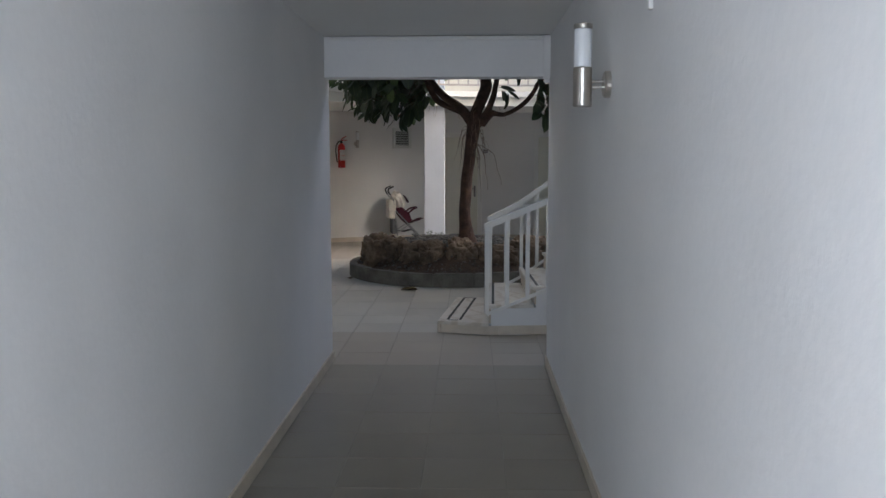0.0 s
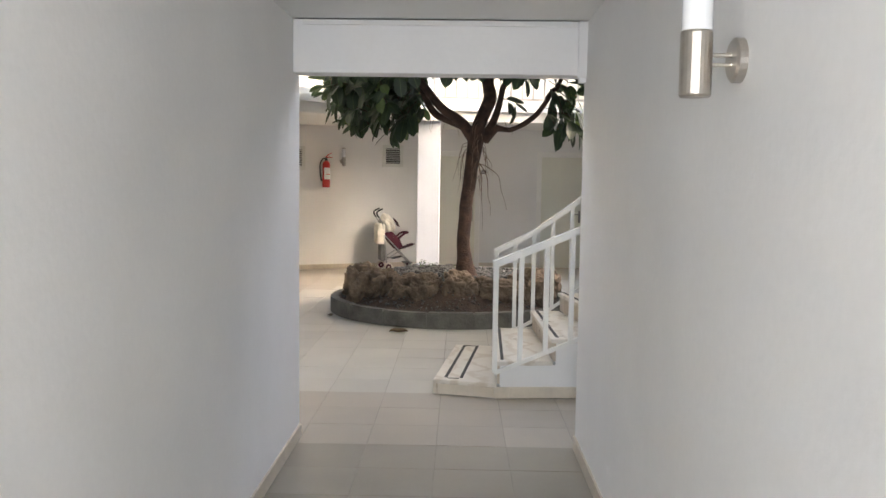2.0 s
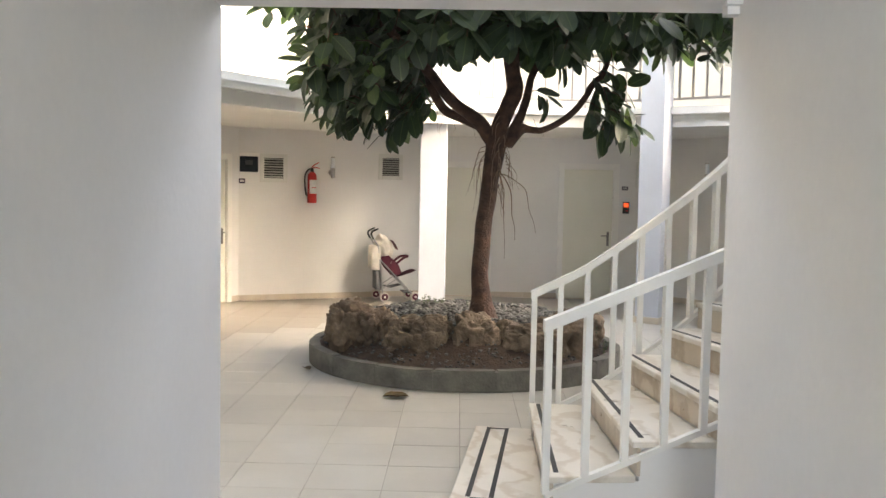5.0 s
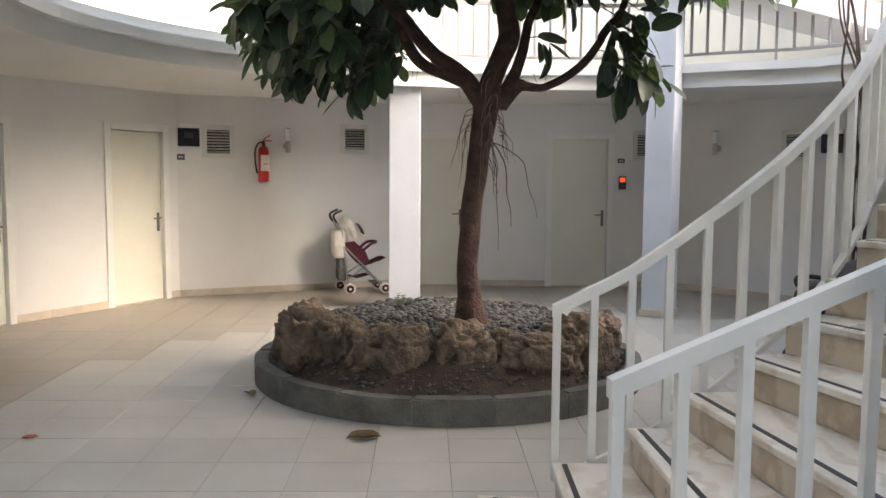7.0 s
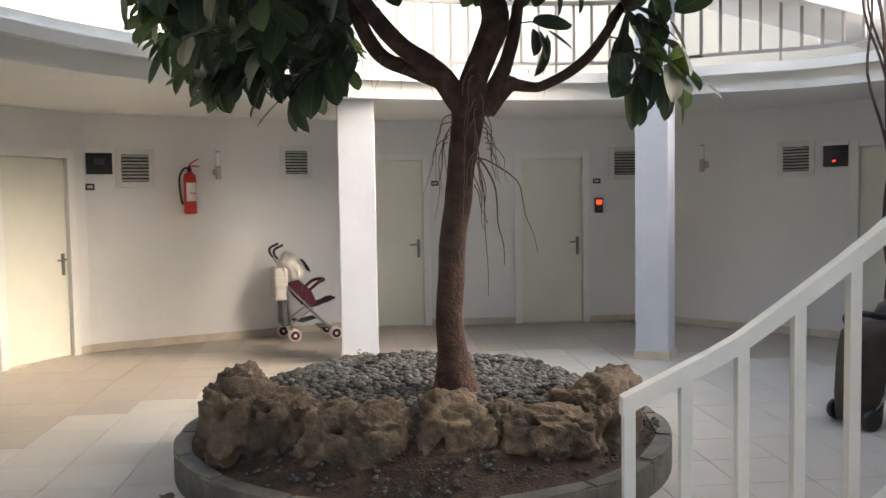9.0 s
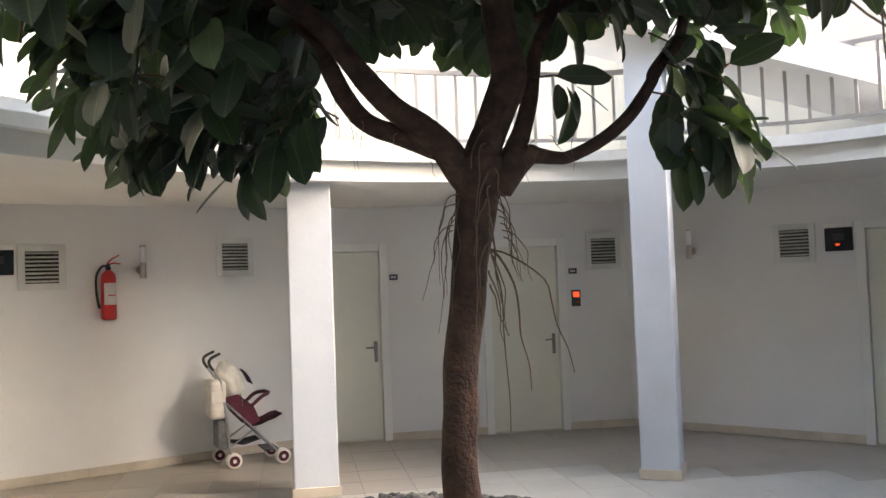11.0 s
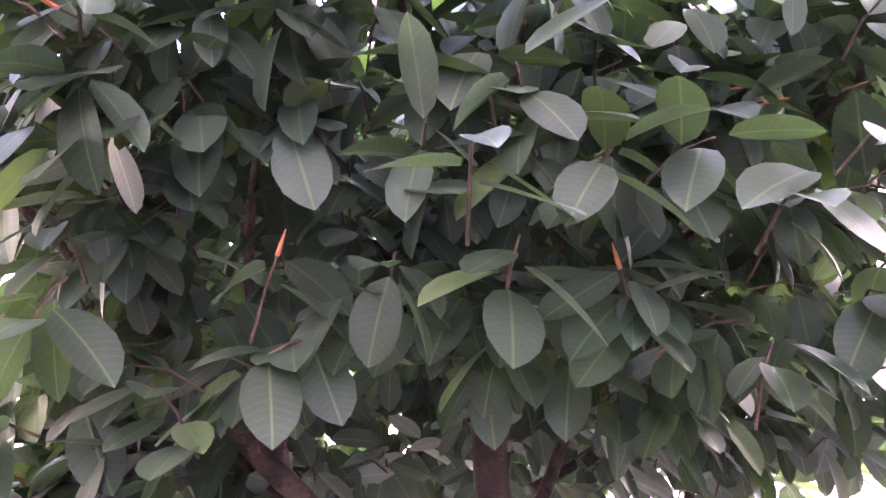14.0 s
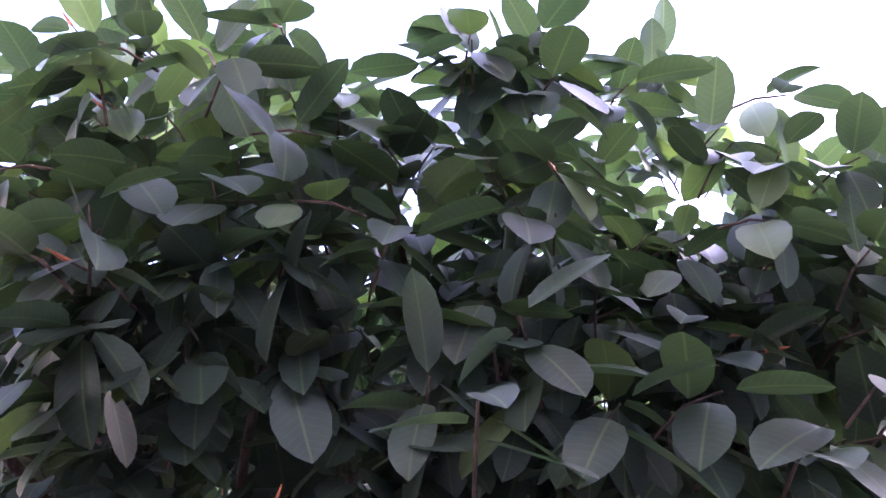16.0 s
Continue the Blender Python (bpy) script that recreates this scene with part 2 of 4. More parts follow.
def tube(pts, n=8, bm=None, rough=0.0):
    """A tube along rows of x, y, z, radius."""
    bm = bm or bmesh.new()
    rings, side = [], Vector((0.3, 1, 0.1))
    for i, q in enumerate(pts):
        a, b = pts[max(i - 1, 0)], pts[min(i + 1, len(pts) - 1)]
        d = (Vector(b[:3]) - Vector(a[:3])).normalized()
        u = (side - d * side.dot(d)).normalized()
        v = d.cross(u)
        ring = []
        for k in range(n):
            w = math.tau * k / n
            r = q[3] * (1 + rough * noise.noise(Vector((q[0] * 6 + math.cos(w), q[1] * 6 + math.sin(w), q[2] * 5))))
            ring.append(bm.verts.new(Vector(q[:3]) + (u * math.cos(w) + v * math.sin(w)) * r))
        rings.append(ring)
    for r0, r1 in zip(rings, rings[1:]):
        for k in range(n):
            bm.faces.new((r0[k], r0[(k + 1) % n], r1[(k + 1) % n], r1[k]))
    bm.faces.new(rings[0][::-1])
    bm.faces.new(rings[-1])
    return bm


def beam(pts, w, h, bm=None):
    """A bar of square section w wide, h high, along points; its sides stay upright."""
    bm = bm or bmesh.new()
    rings = []
    for i, q in enumerate(pts):
        a, b = Vector(pts[max(i - 1, 0)]), Vector(pts[min(i + 1, len(pts) - 1)])
        d = (b - a)
        s = Vector((-d.y, d.x, 0)).normalized() * (w / 2)
        c = Vector(q)
        up = Vector((0, 0, h / 2))
        rings.append([bm.verts.new(c - s - up), bm.verts.new(c + s - up), bm.verts.new(c + s + up), bm.verts.new(c - s + up)])
    for r0, r1 in zip(rings, rings[1:]):
        for k in range(4):
            bm.faces.new((r0[k], r0[(k + 1) % 4], r1[(k + 1) % 4], r1[k]))
    bm.faces.new(rings[0][::-1])
    bm.faces.new(rings[-1])
    return bm


def prism(loop, z0, z1, bm=None):
    """An upright prism over a plan outline."""
    bm = bm or bmesh.new()
    lo = [bm.verts.new((x, y, z0)) for x, y in loop]
    hi = [bm.verts.new((x, y, z1)) for x, y in loop]
    n = len(loop)
    for i in range(n):
        bm.faces.new((lo[i], lo[(i + 1) % n], hi[(i + 1) % n], hi[i]))
    bm.faces.new(lo[::-1])
    bm.faces.new(hi)
    return bm


def lathe(profile, n=20, bm=None):
    """Turns rows of radius, z about the z axis."""
    bm = bm or bmesh.new()
    rings = [[bm.verts.new((r * math.cos(math.tau * k / n), r * math.sin(math.tau * k / n), z)) for k in range(n)] for r, z in profile]
    for r0, r1 in zip(rings, rings[1:]):
        for k in range(n):
            bm.faces.new((r0[k], r0[(k + 1) % n], r1[(k + 1) % n], r1[k]))
    bm.faces.new(rings[0][::-1])
    bm.faces.new(rings[-1])
    return bm


# ---- the court: outline, walls, doors ----
GALLERY = 2.74
CORNERS = [(-0.85, 6.55), (-2.7, 6.8), (-4.3, 8.0), (-5.2, 9.8), (-5.15, 11.8), (-4.3, 14.05), (-3.2, 15.92), (-0.45, 17.12), (3.15, 17.0), (5.45, 14.45),
           (5.9, 12.2), (5.5, 9.6), (4.3, 7.6), (2.7, 6.58), (0.83, 6.43)]
# door openings on the wall that starts at that corner: where the frame begins along it
DOORS = {4: 1.42, 5: 1.09, 7: 0.0, 8: 2.38}
DOORS_MORE = {7: 1.96}
WALLT = 0.2
FRAMEW = 0.93


def facet(i):
    """The frame of a wall: x along it, y outward, z up; and its length."""
    a, b = Vector((*CORNERS[i], 0)), Vector((*CORNERS[i + 1], 0))
    return Matrix.Translation(a) @ pose(0, 0, 0, 0, 0, math.degrees(math.atan2(b.y - a.y, b.x - a.x))), (b - a).length


def door(i, s):
    m, _ = facet(i)
    d = thing("door", m @ pose(s, 0, 0), "closed cream painted flush door in a cream frame", "door", "doors round the court", "structure")
    d.name = "door_1"
    w, h = FRAMEW, 2.11
    part("door_frame", box(0.0, 0.085, -0.022, 0.1, 0, h, 0.006), TRIM, d)
    part("door_frame", box(w - 0.085, w, -0.022, 0.1, 0, h, 0.006), TRIM, d)
    part("door_frame", box(0.0852, w - 0.0852, -0.022, 0.1, h - 0.085, h, 0.006), TRIM, d)
    part("leaf", box(0.088, w - 0.088, 0.03, 0.072, 0.012, h - 0.089, 0.004), DOORPAINT, d, "flush cream door leaf")
    part("threshold", box(0.0852, w - 0.0852, -0.015, 0.1, 0.0, 0.011), SKIRT, d, "beige stone threshold")
    hd = part("handle", box(w - 0.165, w - 0.128, 0.022, 0.03, 0.84, 1.06, 0.003), DARKSTEEL, d, "dark steel lever handle on a long plate")
    part("lever", tube([(w - 0.147, 0.022, 1.0, 0.009), (w - 0.147, -0.025, 1.0, 0.009), (w - 0.16, -0.032, 1.0, 0.009), (w - 0.255, -0.03, 0.996, 0.008)], 8), DARKSTEEL, hd)
    return d


for i in range(len(CORNERS) - 1):
    m, L = facet(i)
    gaps = sorted(d[i] for d in (DOORS, DOORS_MORE) if i in d)
    bm, skirt, s = bmesh.new(), [], 0.0
    for g in gaps + [None]:
        e = L if g is None else g + 0.002
        if e - s > 0.01:
            box(s, e + (0.03 if g is None and i < len(CORNERS) - 2 else 0), 0, WALLT, -0.05, GALLERY, 0, bm)
            skirt.append((s, e))
        if g is not None:
            box(g + 0.002, g + FRAMEW - 0.002, 0, WALLT, 2.108, GALLERY, 0, bm)
            box(g + 0.002, g + FRAMEW - 0.002, 0.12, WALLT, -0.05, 2.108, 0, bm)
            s = g + FRAMEW - 0.002
    bm.transform(m)
    struct("wall_%d" % (i + 1), bm, PLASTER, "white rough plastered wall round the court", "wall")
    # walls 10 and 11 stop lower: an invented, unseen gap that admits the sun
    up = box(-0.05, L + 0.05, 0.0, WALLT, GALLERY + 0.02, 3.6 if i in (9, 10) else 6.2)
    up.transform(m)
    struct("upper_wall_%d" % (i + 1), up, CREAM, "cream painted wall of the upper storey", "wall")
    base = thing("baseboard", m, "beige stone skirting tiles along the wall", "skirting", "", "structure")
    base.name = "baseboard_%d" % (i + 1)
    for a, b in skirt:
        n = max(1, round((b - a) / 0.42))
        for k in range(n):
            part("tile", box(a + (b - a) * k / n + 0.0015, a + (b - a) * (k + 1) / n - 0.0015, -0.014, -0.0005, 0.004, 0.085), SKIRT, base)
for table in (DOORS, DOORS_MORE):
    for i, s in table.items():
        door(i, s)

# ---- gallery slab with its soffit, and the columns ----
EDGE = spline([(-0.4, 6.72), (-1.5, 7.5), (-2.3, 8.7), (-2.75, 10.2), (-2.85, 11.6), (-2.45, 12.75), (-1.75, 13.65), (-0.9, 14.35), (-0.1, 14.75), (1.0, 14.97),
               (2.2, 14.93), (3.0, 14.45), (3.7, 14.08), (4.2, 13.4), (4.35, 12.4), (4.3, 11.0), (4.0, 9.4), (3.2, 8.0), (1.9, 7.0), (0.4, 6.7)], 5)
outer = [(x * 1.0, y) for x, y in CORNERS]


def ring_slab(z0, z1, grow=0.0):
    """The floor between the walls and the edge of the opening."""
    bm = bmesh.new()
    n = len(EDGE)
    cx, cy = 0.4, 11.4
    rows = []
    for q in EDGE:
        d = Vector((q[0] - cx, q[1] - cy)).normalized()
        far = Vector((cx, cy)) + d * 7.5
        rows.append((Vector((q[0], q[1])) + d * grow, far))
    vs = [[bm.verts.new((a.x, a.y, z0)), bm.verts.new((b.x, b.y, z0)), bm.verts.new((b.x, b.y, z1)), bm.verts.new((a.x, a.y, z1))] for a, b in rows]
    for i in range(n):
        r0, r1 = vs[i], vs[(i + 1) % n]
        for k in range(4):
            bm.faces.new((r0[k], r1[k], r1[(k + 1) % 4], r0[(k + 1) % 4]))
    return bm


# unseen slab, added to keep sky light off the corridor side
struct("roof_1", box(-6.5, 7.2, -1.5, 9.0, 6.2, 6.4), SOFFIT, "white concrete roof over the side of the court by the corridor", "roof")
struct("gallery_slab", ring_slab(2.5, 2.66), SOFFIT, "white painted underside and edge of the upper gallery", "ceiling")
fas = bmesh.new()
beam([(*q, 2.70) for q in EDGE], 0.16, 0.09, fas)
struct("gallery_edge_trim", fas, TRIM, "white projecting edge of the upper gallery floor", "trim")


def column(x, y, turn, name, h=0.175):
    m = pose(x, y, 0, 0, 0, turn)
    bm = box(-h, h, -h, h, 0, 6.2, 0.012)
    bm.transform(m)
    c = struct(name, bm, COLPAINT, "square bluish-white painted column carrying the gallery", "column")
    bm = box(-h - 0.015, h + 0.015, -h - 0.015, h + 0.015, 0.004, 0.085, 0.004)
    bm.transform(m)
    part("plinth", bm, SKIRT, c, "beige stone plinth")


column(-0.375, 14.98, 0, "column_1")
column(2.45, 14.64, -32, "column_2", 0.155)

# ---- corridor ----
XL, XR, Y0 = -0.85, 0.83, -1.5
struct("corridor_wall_1", box(XL - 0.2, XL, Y0, 6.57, -0.05, 2.95, 0.012), CORRIDOR, "white rough painted corridor wall", "wall")
struct("corridor_wall_2", box(XR, XR + 0.2, Y0, 6.42, -0.05, 2.95, 0.012), CORRIDOR, "white rough painted corridor wall with brush marks", "wall")
struct("corridor_ceiling", box(XL, XR, Y0, 6.36, 2.76, 2.95), SOFFIT, "white corridor ceiling with stepped mouldings", "ceiling")
lint = box(XL, XR, 6.36, 6.55, 2.2, 2.95, 0.008)
box(XR - 0.05, XR - 0.001, 6.335, 6.36, 2.185, 2.5, 0.0, lint)
box(XR - 0.04, XR - 0.001, 6.362, 6.415, 2.16, 2.1998, 0.0, lint)
struct("lintel", lint, CORRIDOR, "white beam over the corridor's end", "wall")
def cornice(name, y0, y1, x0, x1, z0, z1):
    bm = bmesh.new()
    for k, (d, z) in enumerate(((0.05, 0.0), (0.09, 0.25), (0.16, 0.5), (0.24, 0.75))):
        za, zb = z0 + (z1 - z0) * z, z0 + (z1 - z0) * (z + 0.25)
        box(x0, x1, y1 - d, y1, za, zb - 0.003, 0.004, bm)
    struct(name, bm, SOFFIT, "white stepped plaster cornice", "trim")
cornice("cornice_1", 6.16, 6.3595, XL + 0.002, XR - 0.002, 2.5, 2.755)
bm = box(XL + 0.06, XR - 0.06, 6.338, 6.3595, 2.468, 2.498, 0.003)
struct("cornice_strip", bm, SOFFIT, "thin white moulding under the cornice", "trim")
panel = bmesh.new()
for x0, x1, y0, y1 in ((XL + 0.3, XR - 0.3, 5.72, 5.77), (XL + 0.3, XR - 0.3, 1.6, 1.65), (XL + 0.3, XL + 0.35, 1.65, 5.72), (XR - 0.35, XR - 0.3, 1.65, 5.72)):
    box(x0, x1, y0, y1, 2.725, 2.7595, 0.006, panel)
struct("ceiling_moulding", panel, TRIM, "white raised moulding frame on the corridor ceiling", "trim")
for k, (x0, x1, y1) in enumerate(((XL + 0.0005, XL + 0.013, 6.56), (XR - 0.013, XR - 0.0005, 6.42))):
    base = thing("corridor_baseboard_%d" % (k + 1), Matrix(), "beige stone skirting tiles along the corridor", "skirting", "", "structure")
    y = Y0
    while y < y1 - 0.02:
        e = min(y + 0.42, y1)
        part("tile", box(x0, x1, y + 0.0015, e - 0.0015, 0.004, 0.085), SKIRT, base)
        y = e
struct("corridor_end_wall_1", box(XL - 3.5, XL - 0.2, -1.5, -1.3, -0.05, 2.95), PLASTER, "white outer wall beside the corridor's entrance", "wall")
struct("corridor_end_wall_2", box(XR + 0.2, XR + 3.5, -1.5, -1.3, -0.05, 2.95), PLASTER, "white outer wall beside the corridor's entrance", "wall")
struct("ground", box(-60, 60, -60, 60, -0.12, -0.06), WALLRENDER, "grey paved ground outside the building", "ground")

# ---- staircase ----
RISE, Z1 = 0.165, 0.115


def nosing(k):
    """Inner and outer end of the front edge of step k, in plan."""
    if k <= 1:
        return (0.1, 9.04), (-0.06, 7.68)
    if k <= 3:
        return ((0.43, 9.0), (0.39, 7.56)) if k == 2 else ((0.76, 8.98), (0.8, 7.6))
    x, y = 1.0, 8.97
    for j in range(4, k):
        h = radians(min(48, 10.5 * (j - 4)))
        x, y = x + 0.232 * math.cos(h), y + 0.232 * math.sin(h)
    a = radians(-82 + (min(k, 9) - 4) * 8)
    return (x, y), (x + 1.36 * math.cos(a), y + 1.36 * math.sin(a))


def rise(k):
    return Z1 + RISE * (k - 1)


NSTEP = 17
stair = thing("staircase", Matrix(), "curved marble staircase with dark inlaid strips, rising round the court", "staircase")


def along(a, b, t):
    return (a[0] + (b[0] - a[0]) * t, a[1] + (b[1] - a[1]) * t)


def shift(p, q, d):
    """Both points moved d metres forward, at right angles to the line between them."""
    v = Vector((q[0] - p[0], q[1] - p[1])).normalized()
    f = Vector((-v.y, v.x))
    return (p[0] + f.x * d, p[1] + f.y * d), (q[0] + f.x * d, q[1] + f.y * d)


for k in range(1, NSTEP):
    (i0, o0), (i1, o1) = nosing(k), nosing(k + 1)
    z = rise(k)
    ib, ob_ = shift(i1, o1, 0.02)
    tread = prism([o0, ob_, ib, i0], z - 0.032, z)
    bmesh.ops.bevel(tread, geom=[e for e in tread.edges], offset=0.005, segments=1, affect="EDGES")
    t = part("tread", tread, MARBLE, stair)
    (a, b), (c, d) = shift(i0, o0, 0.022), shift(i0, o0, 0.04)
    part("riser", prism([b, d, c, a], max(0.003, z - RISE + 0.0005), z - 0.0325), RISER, stair)
    for near in ((0.075, 0.19) if k == 1 else (0.045,)):
        (a, b), (c, d) = shift(i0, o0, near), shift(i0, o0, near + 0.024)
        part("strip", prism([along(b, a, 0.05), along(d, c, 0.05), along(c, d, 0.02), along(a, b, 0.02)], z - 0.002, z + 0.0022), DARKSTRIP, t, "dark anti-slip strip")
(a, b), (c, d) = shift(*nosing(1), 0.1), shift(*nosing(1), 0.19)
for t in (0.03, 0.962):
    part("strip", prism([along(b, a, t), along(d, c, t), along(d, c, t + 0.012), along(b, a, t + 0.012)], Z1 - 0.002, Z1 + 0.0022), DARKSTRIP, stair, "dark anti-slip strip")
# the slab under the steps, closed to the floor at the start
for k in range(1, NSTEP):
    soff = bmesh.new()
    (i0, o0), (i1, o1) = nosing(k), nosing(k + 1)
    (i0, o0), (i1, o1) = shift(i0, o0, 0.041), shift(i1, o1, 0.041)
    i0, o0, i1, o1 = along(i0, o0, 0.03), along(o0, i0, 0.02), along(i1, o1, 0.03), along(o1, i1, 0.02)
    za, zb = rise(k) - 0.26, rise(k + 1) - 0.26
    if k <= 6:
        za = zb = 0.0
    vs = [soff.verts.new((*p, q)) for p, q in ((o0, za), (o1, zb), (i1, zb), (i0, za), (o0, rise(k) - 0.0325), (o1, rise(k) - 0.0325), (i1, rise(k) - 0.0325), (i0, rise(k) - 0.0325))]
    for f in ((0, 1, 2, 3), (4, 5, 6, 7), (0, 1, 5, 4), (1, 2, 6, 5), (2, 3, 7, 6), (3, 0, 4, 7)):
        soff.faces.new([vs[j] for j in f])
    part("step_core", soff, PLASTER, stair, "white plastered body of a step")

for k in range(1, 7):
    (i0, o0), (i1, o1) = nosing(k), nosing(k + 1)
    a, b = along(o0, i0, 0.012), along(o1, i1, 0.012)
    if k == 1:
        b = (0.5, 7.575)
    part("skirting", beam([(*a, 0.045), (*b, 0.045)], 0.014, 0.082), SKIRT, stair, "beige stone skirting")


def railing(name, pick, k0, k1, spacing, top0, offset, label):
    """A steel balustrade that follows one side of the steps."""
    r = thing(name, Matrix(), label, "railing")
    line = []
    k = k0
    while k <= k1:
        lo, hi = nosing(int(k)), nosing(int(k) + 1)
        p = along(lo[pick], hi[pick], k - int(k))
        q = along(lo[1 - pick], hi[1 - pick], k - int(k))
        p = along(p, q, offset)
        line.append((p[0], p[1], top0 + RISE * (k - k0)))
        k += 0.25
    a, b = Vector(line[0]), Vector(line[1])
    part("handrail", beam([tuple(a - (b - a).normalized() * 0.024)] + line, 0.05, 0.055), RAIL, r)
    part("bottom_rail", beam([(x, y, z - 0.8) for x, y, z in line], 0.035, 0.03), RAIL, r)
    s, nxt = 0.0, 0.0
    post = box(-0.0175, 0.0175, -0.0175, 0.0175, -0.795, -0.02, 0.003)
    mesh = bpy.data.meshes.new("post")
    post.to_mesh(mesh)
    post.free()
    mesh.materials.append(RAIL)
    for a, b in zip(line, line[1:]):
        L = math.hypot(b[0] - a[0], b[1] - a[1])
        while nxt <= s + L:
            t = (nxt - s) / L
            o = new("post", mesh)
            o.parent = r
            yaw = math.degrees(math.atan2(b[1] - a[1], b[0] - a[0]))
            o.matrix_world = pose(*[a[j] + (b[j] - a[j]) * t for j in range(3)], 0, 0, yaw)
            nxt += spacing
        s += L
    return r


railing("stair_railing", 0, 2.08, 16.5, 0.166, 0.966, -0.055, "white painted steel stair railing with square posts")
railing("stair_railing", 1, 2, 16.5, 0.185, 0.998, -0.005, "white painted steel stair railing beside the corridor mouth")

# the flight from the gallery to the next storey: a sloping slab
up = bmesh.new()
a, b = Vector((5.6, 13.55, 2.62)), Vector((1.2, 14.55, 3.98))
w = Vector((0.22, 1.0, 0)) * 1.1
vs = [up.verts.new(p) for p in (a, b, b + w, a + w)] + [up.verts.new(p + Vector((0, 0, 0.26))) for p in (a, b, b + w, a + w)]
for f in ((0, 1, 2, 3), (4, 5, 6, 7), (0, 1, 5, 4), (1, 2, 6, 5), (2, 3, 7, 6), (3, 0, 4, 7)):
    up.faces.new([vs[j] for j in f])
struct("upper_flight", up, PLASTER, "white plastered slab of the flight above the gallery", "stairs")

# ---- gallery upstand and railing ----
struct("gallery_upstand", beam([(*(Vector(q) + (Vector(q) - Vector((0.4, 11.4))).normalized() * 0.07), 2.8) for q in EDGE[8:38]], 0.1, 0.09), TRIM, "low white upstand along the upper gallery floor", "trim")
gal = thing("gallery_railing", Matrix(), "pale beige painted steel balustrade along the upper gallery", "railing")
run = EDGE[38:72]
cen = Vector((0.4, 11.4))
run = [tuple(Vector(q) + (Vector(q) - cen).normalized() * 0.06) for q in run]
part("handrail", beam([(*q, 3.44) for q in run], 0.045, 0.04), GALRAIL, gal)
part("bottom_rail", beam([(*q, 2.86) for q in run], 0.03, 0.03), GALRAIL, gal)
pm = bpy.data.meshes.new("baluster")
pb = box(-0.013, 0.013, -0.013, 0.013, 2.86, 3.43)
pb.to_mesh(pm)
pb.free()
pm.materials.append(GALRAIL)
fm = bpy.data.meshes.new("foot")
pb = box(-0.012, 0.012, -0.012, 0.012, 2.74, 2.85)
pb.to_mesh(fm)
pb.free()
fm.materials.append(GALRAIL)
s, nxt, cnt = 0.0, 0.0, 0
for a, b in zip(run, run[1:]):
    L = math.hypot(b[0] - a[0], b[1] - a[1])
    while nxt <= s + L:
        t = (nxt - s) / L
        o = new("baluster", pm)
        o.parent = gal
        o.matrix_world = pose(a[0] + (b[0] - a[0]) * t, a[1] + (b[1] - a[1]) * t, 0, 0, 0, math.degrees(math.atan2(b[1] - a[1], b[0] - a[0])))
        if cnt % 6 == 0:
            f = new("foot", fm)
            f.parent = gal
            f.matrix_world = o.matrix_world.copy()
        cnt += 1
        nxt += 0.175
    s += L

# ---- planter with rocks, soil and pebbles ----
PX, PY, PR = 0.04, 11.92, 1.49
planter = thing("planter", pose(PX, PY, 0), "round concrete kerb bed filled with soil round the tree", "planter")
NK = 18
for k in range(NK):
    bm = bmesh.new()
    a0, a1 = math.tau * k / NK + 0.0012, math.tau * (k + 1) / NK - 0.0012
    loop = [(PR * math.cos(a0 + (a1 - a0) * j / 4), PR * math.sin(a0 + (a1 - a0) * j / 4)) for j in range(5)]
    loop += [((PR - 0.1) * math.cos(a1 + (a0 - a1) * j / 4), (PR - 0.1) * math.sin(a1 + (a0 - a1) * j / 4)) for j in range(5)]
    prism(loop, 0.003, 0.175 + random.uniform(-0.008, 0.008), bm)
    bmesh.ops.bevel(bm, geom=[e for e in bm.edges if abs(e.verts[0].co.z - e.verts[1].co.z) < 0.01 and e.verts[0].co.z > 0.1], offset=0.012, segments=2, affect="EDGES")
    part("kerb_stone", bm, CONCRETE, planter)


def mound(x, y):
    """Height of the soil at a place measured from the middle of the bed."""
    r = math.hypot(x, y)
    t = max(0.0, min(1.0, (1.42 - r) / 0.55))
    t = t * t * (3 - 2 * t)
    return 0.158 + 0.265 * t + 0.04 * max(0, 1 - r) + 0.025 * noise.noise(Vector((x * 3, y * 3, 1)))


bm = bmesh.new()
rows = [[bm.verts.new((r * math.cos(math.tau * k / 64), r * math.sin(math.tau * k / 64), mound(r * math.cos(math.tau * k / 64), r * math.sin(math.tau * k / 64)) + 0.012 * noise.noise(Vector((r * 20, k, 3)))))
         for k in range(64)] for r in [0.04 + 1.38 * j / 26 for j in range(27)]]
for r0, r1 in zip(rows, rows[1:]):
    for k in range(64):
        bm.faces.new((r0[k], r1[k], r1[(k + 1) % 64], r0[(k + 1) % 64]))
bm.faces.new(rows[0])
part("soil", bm, SOIL, planter, "dark bare soil", True)


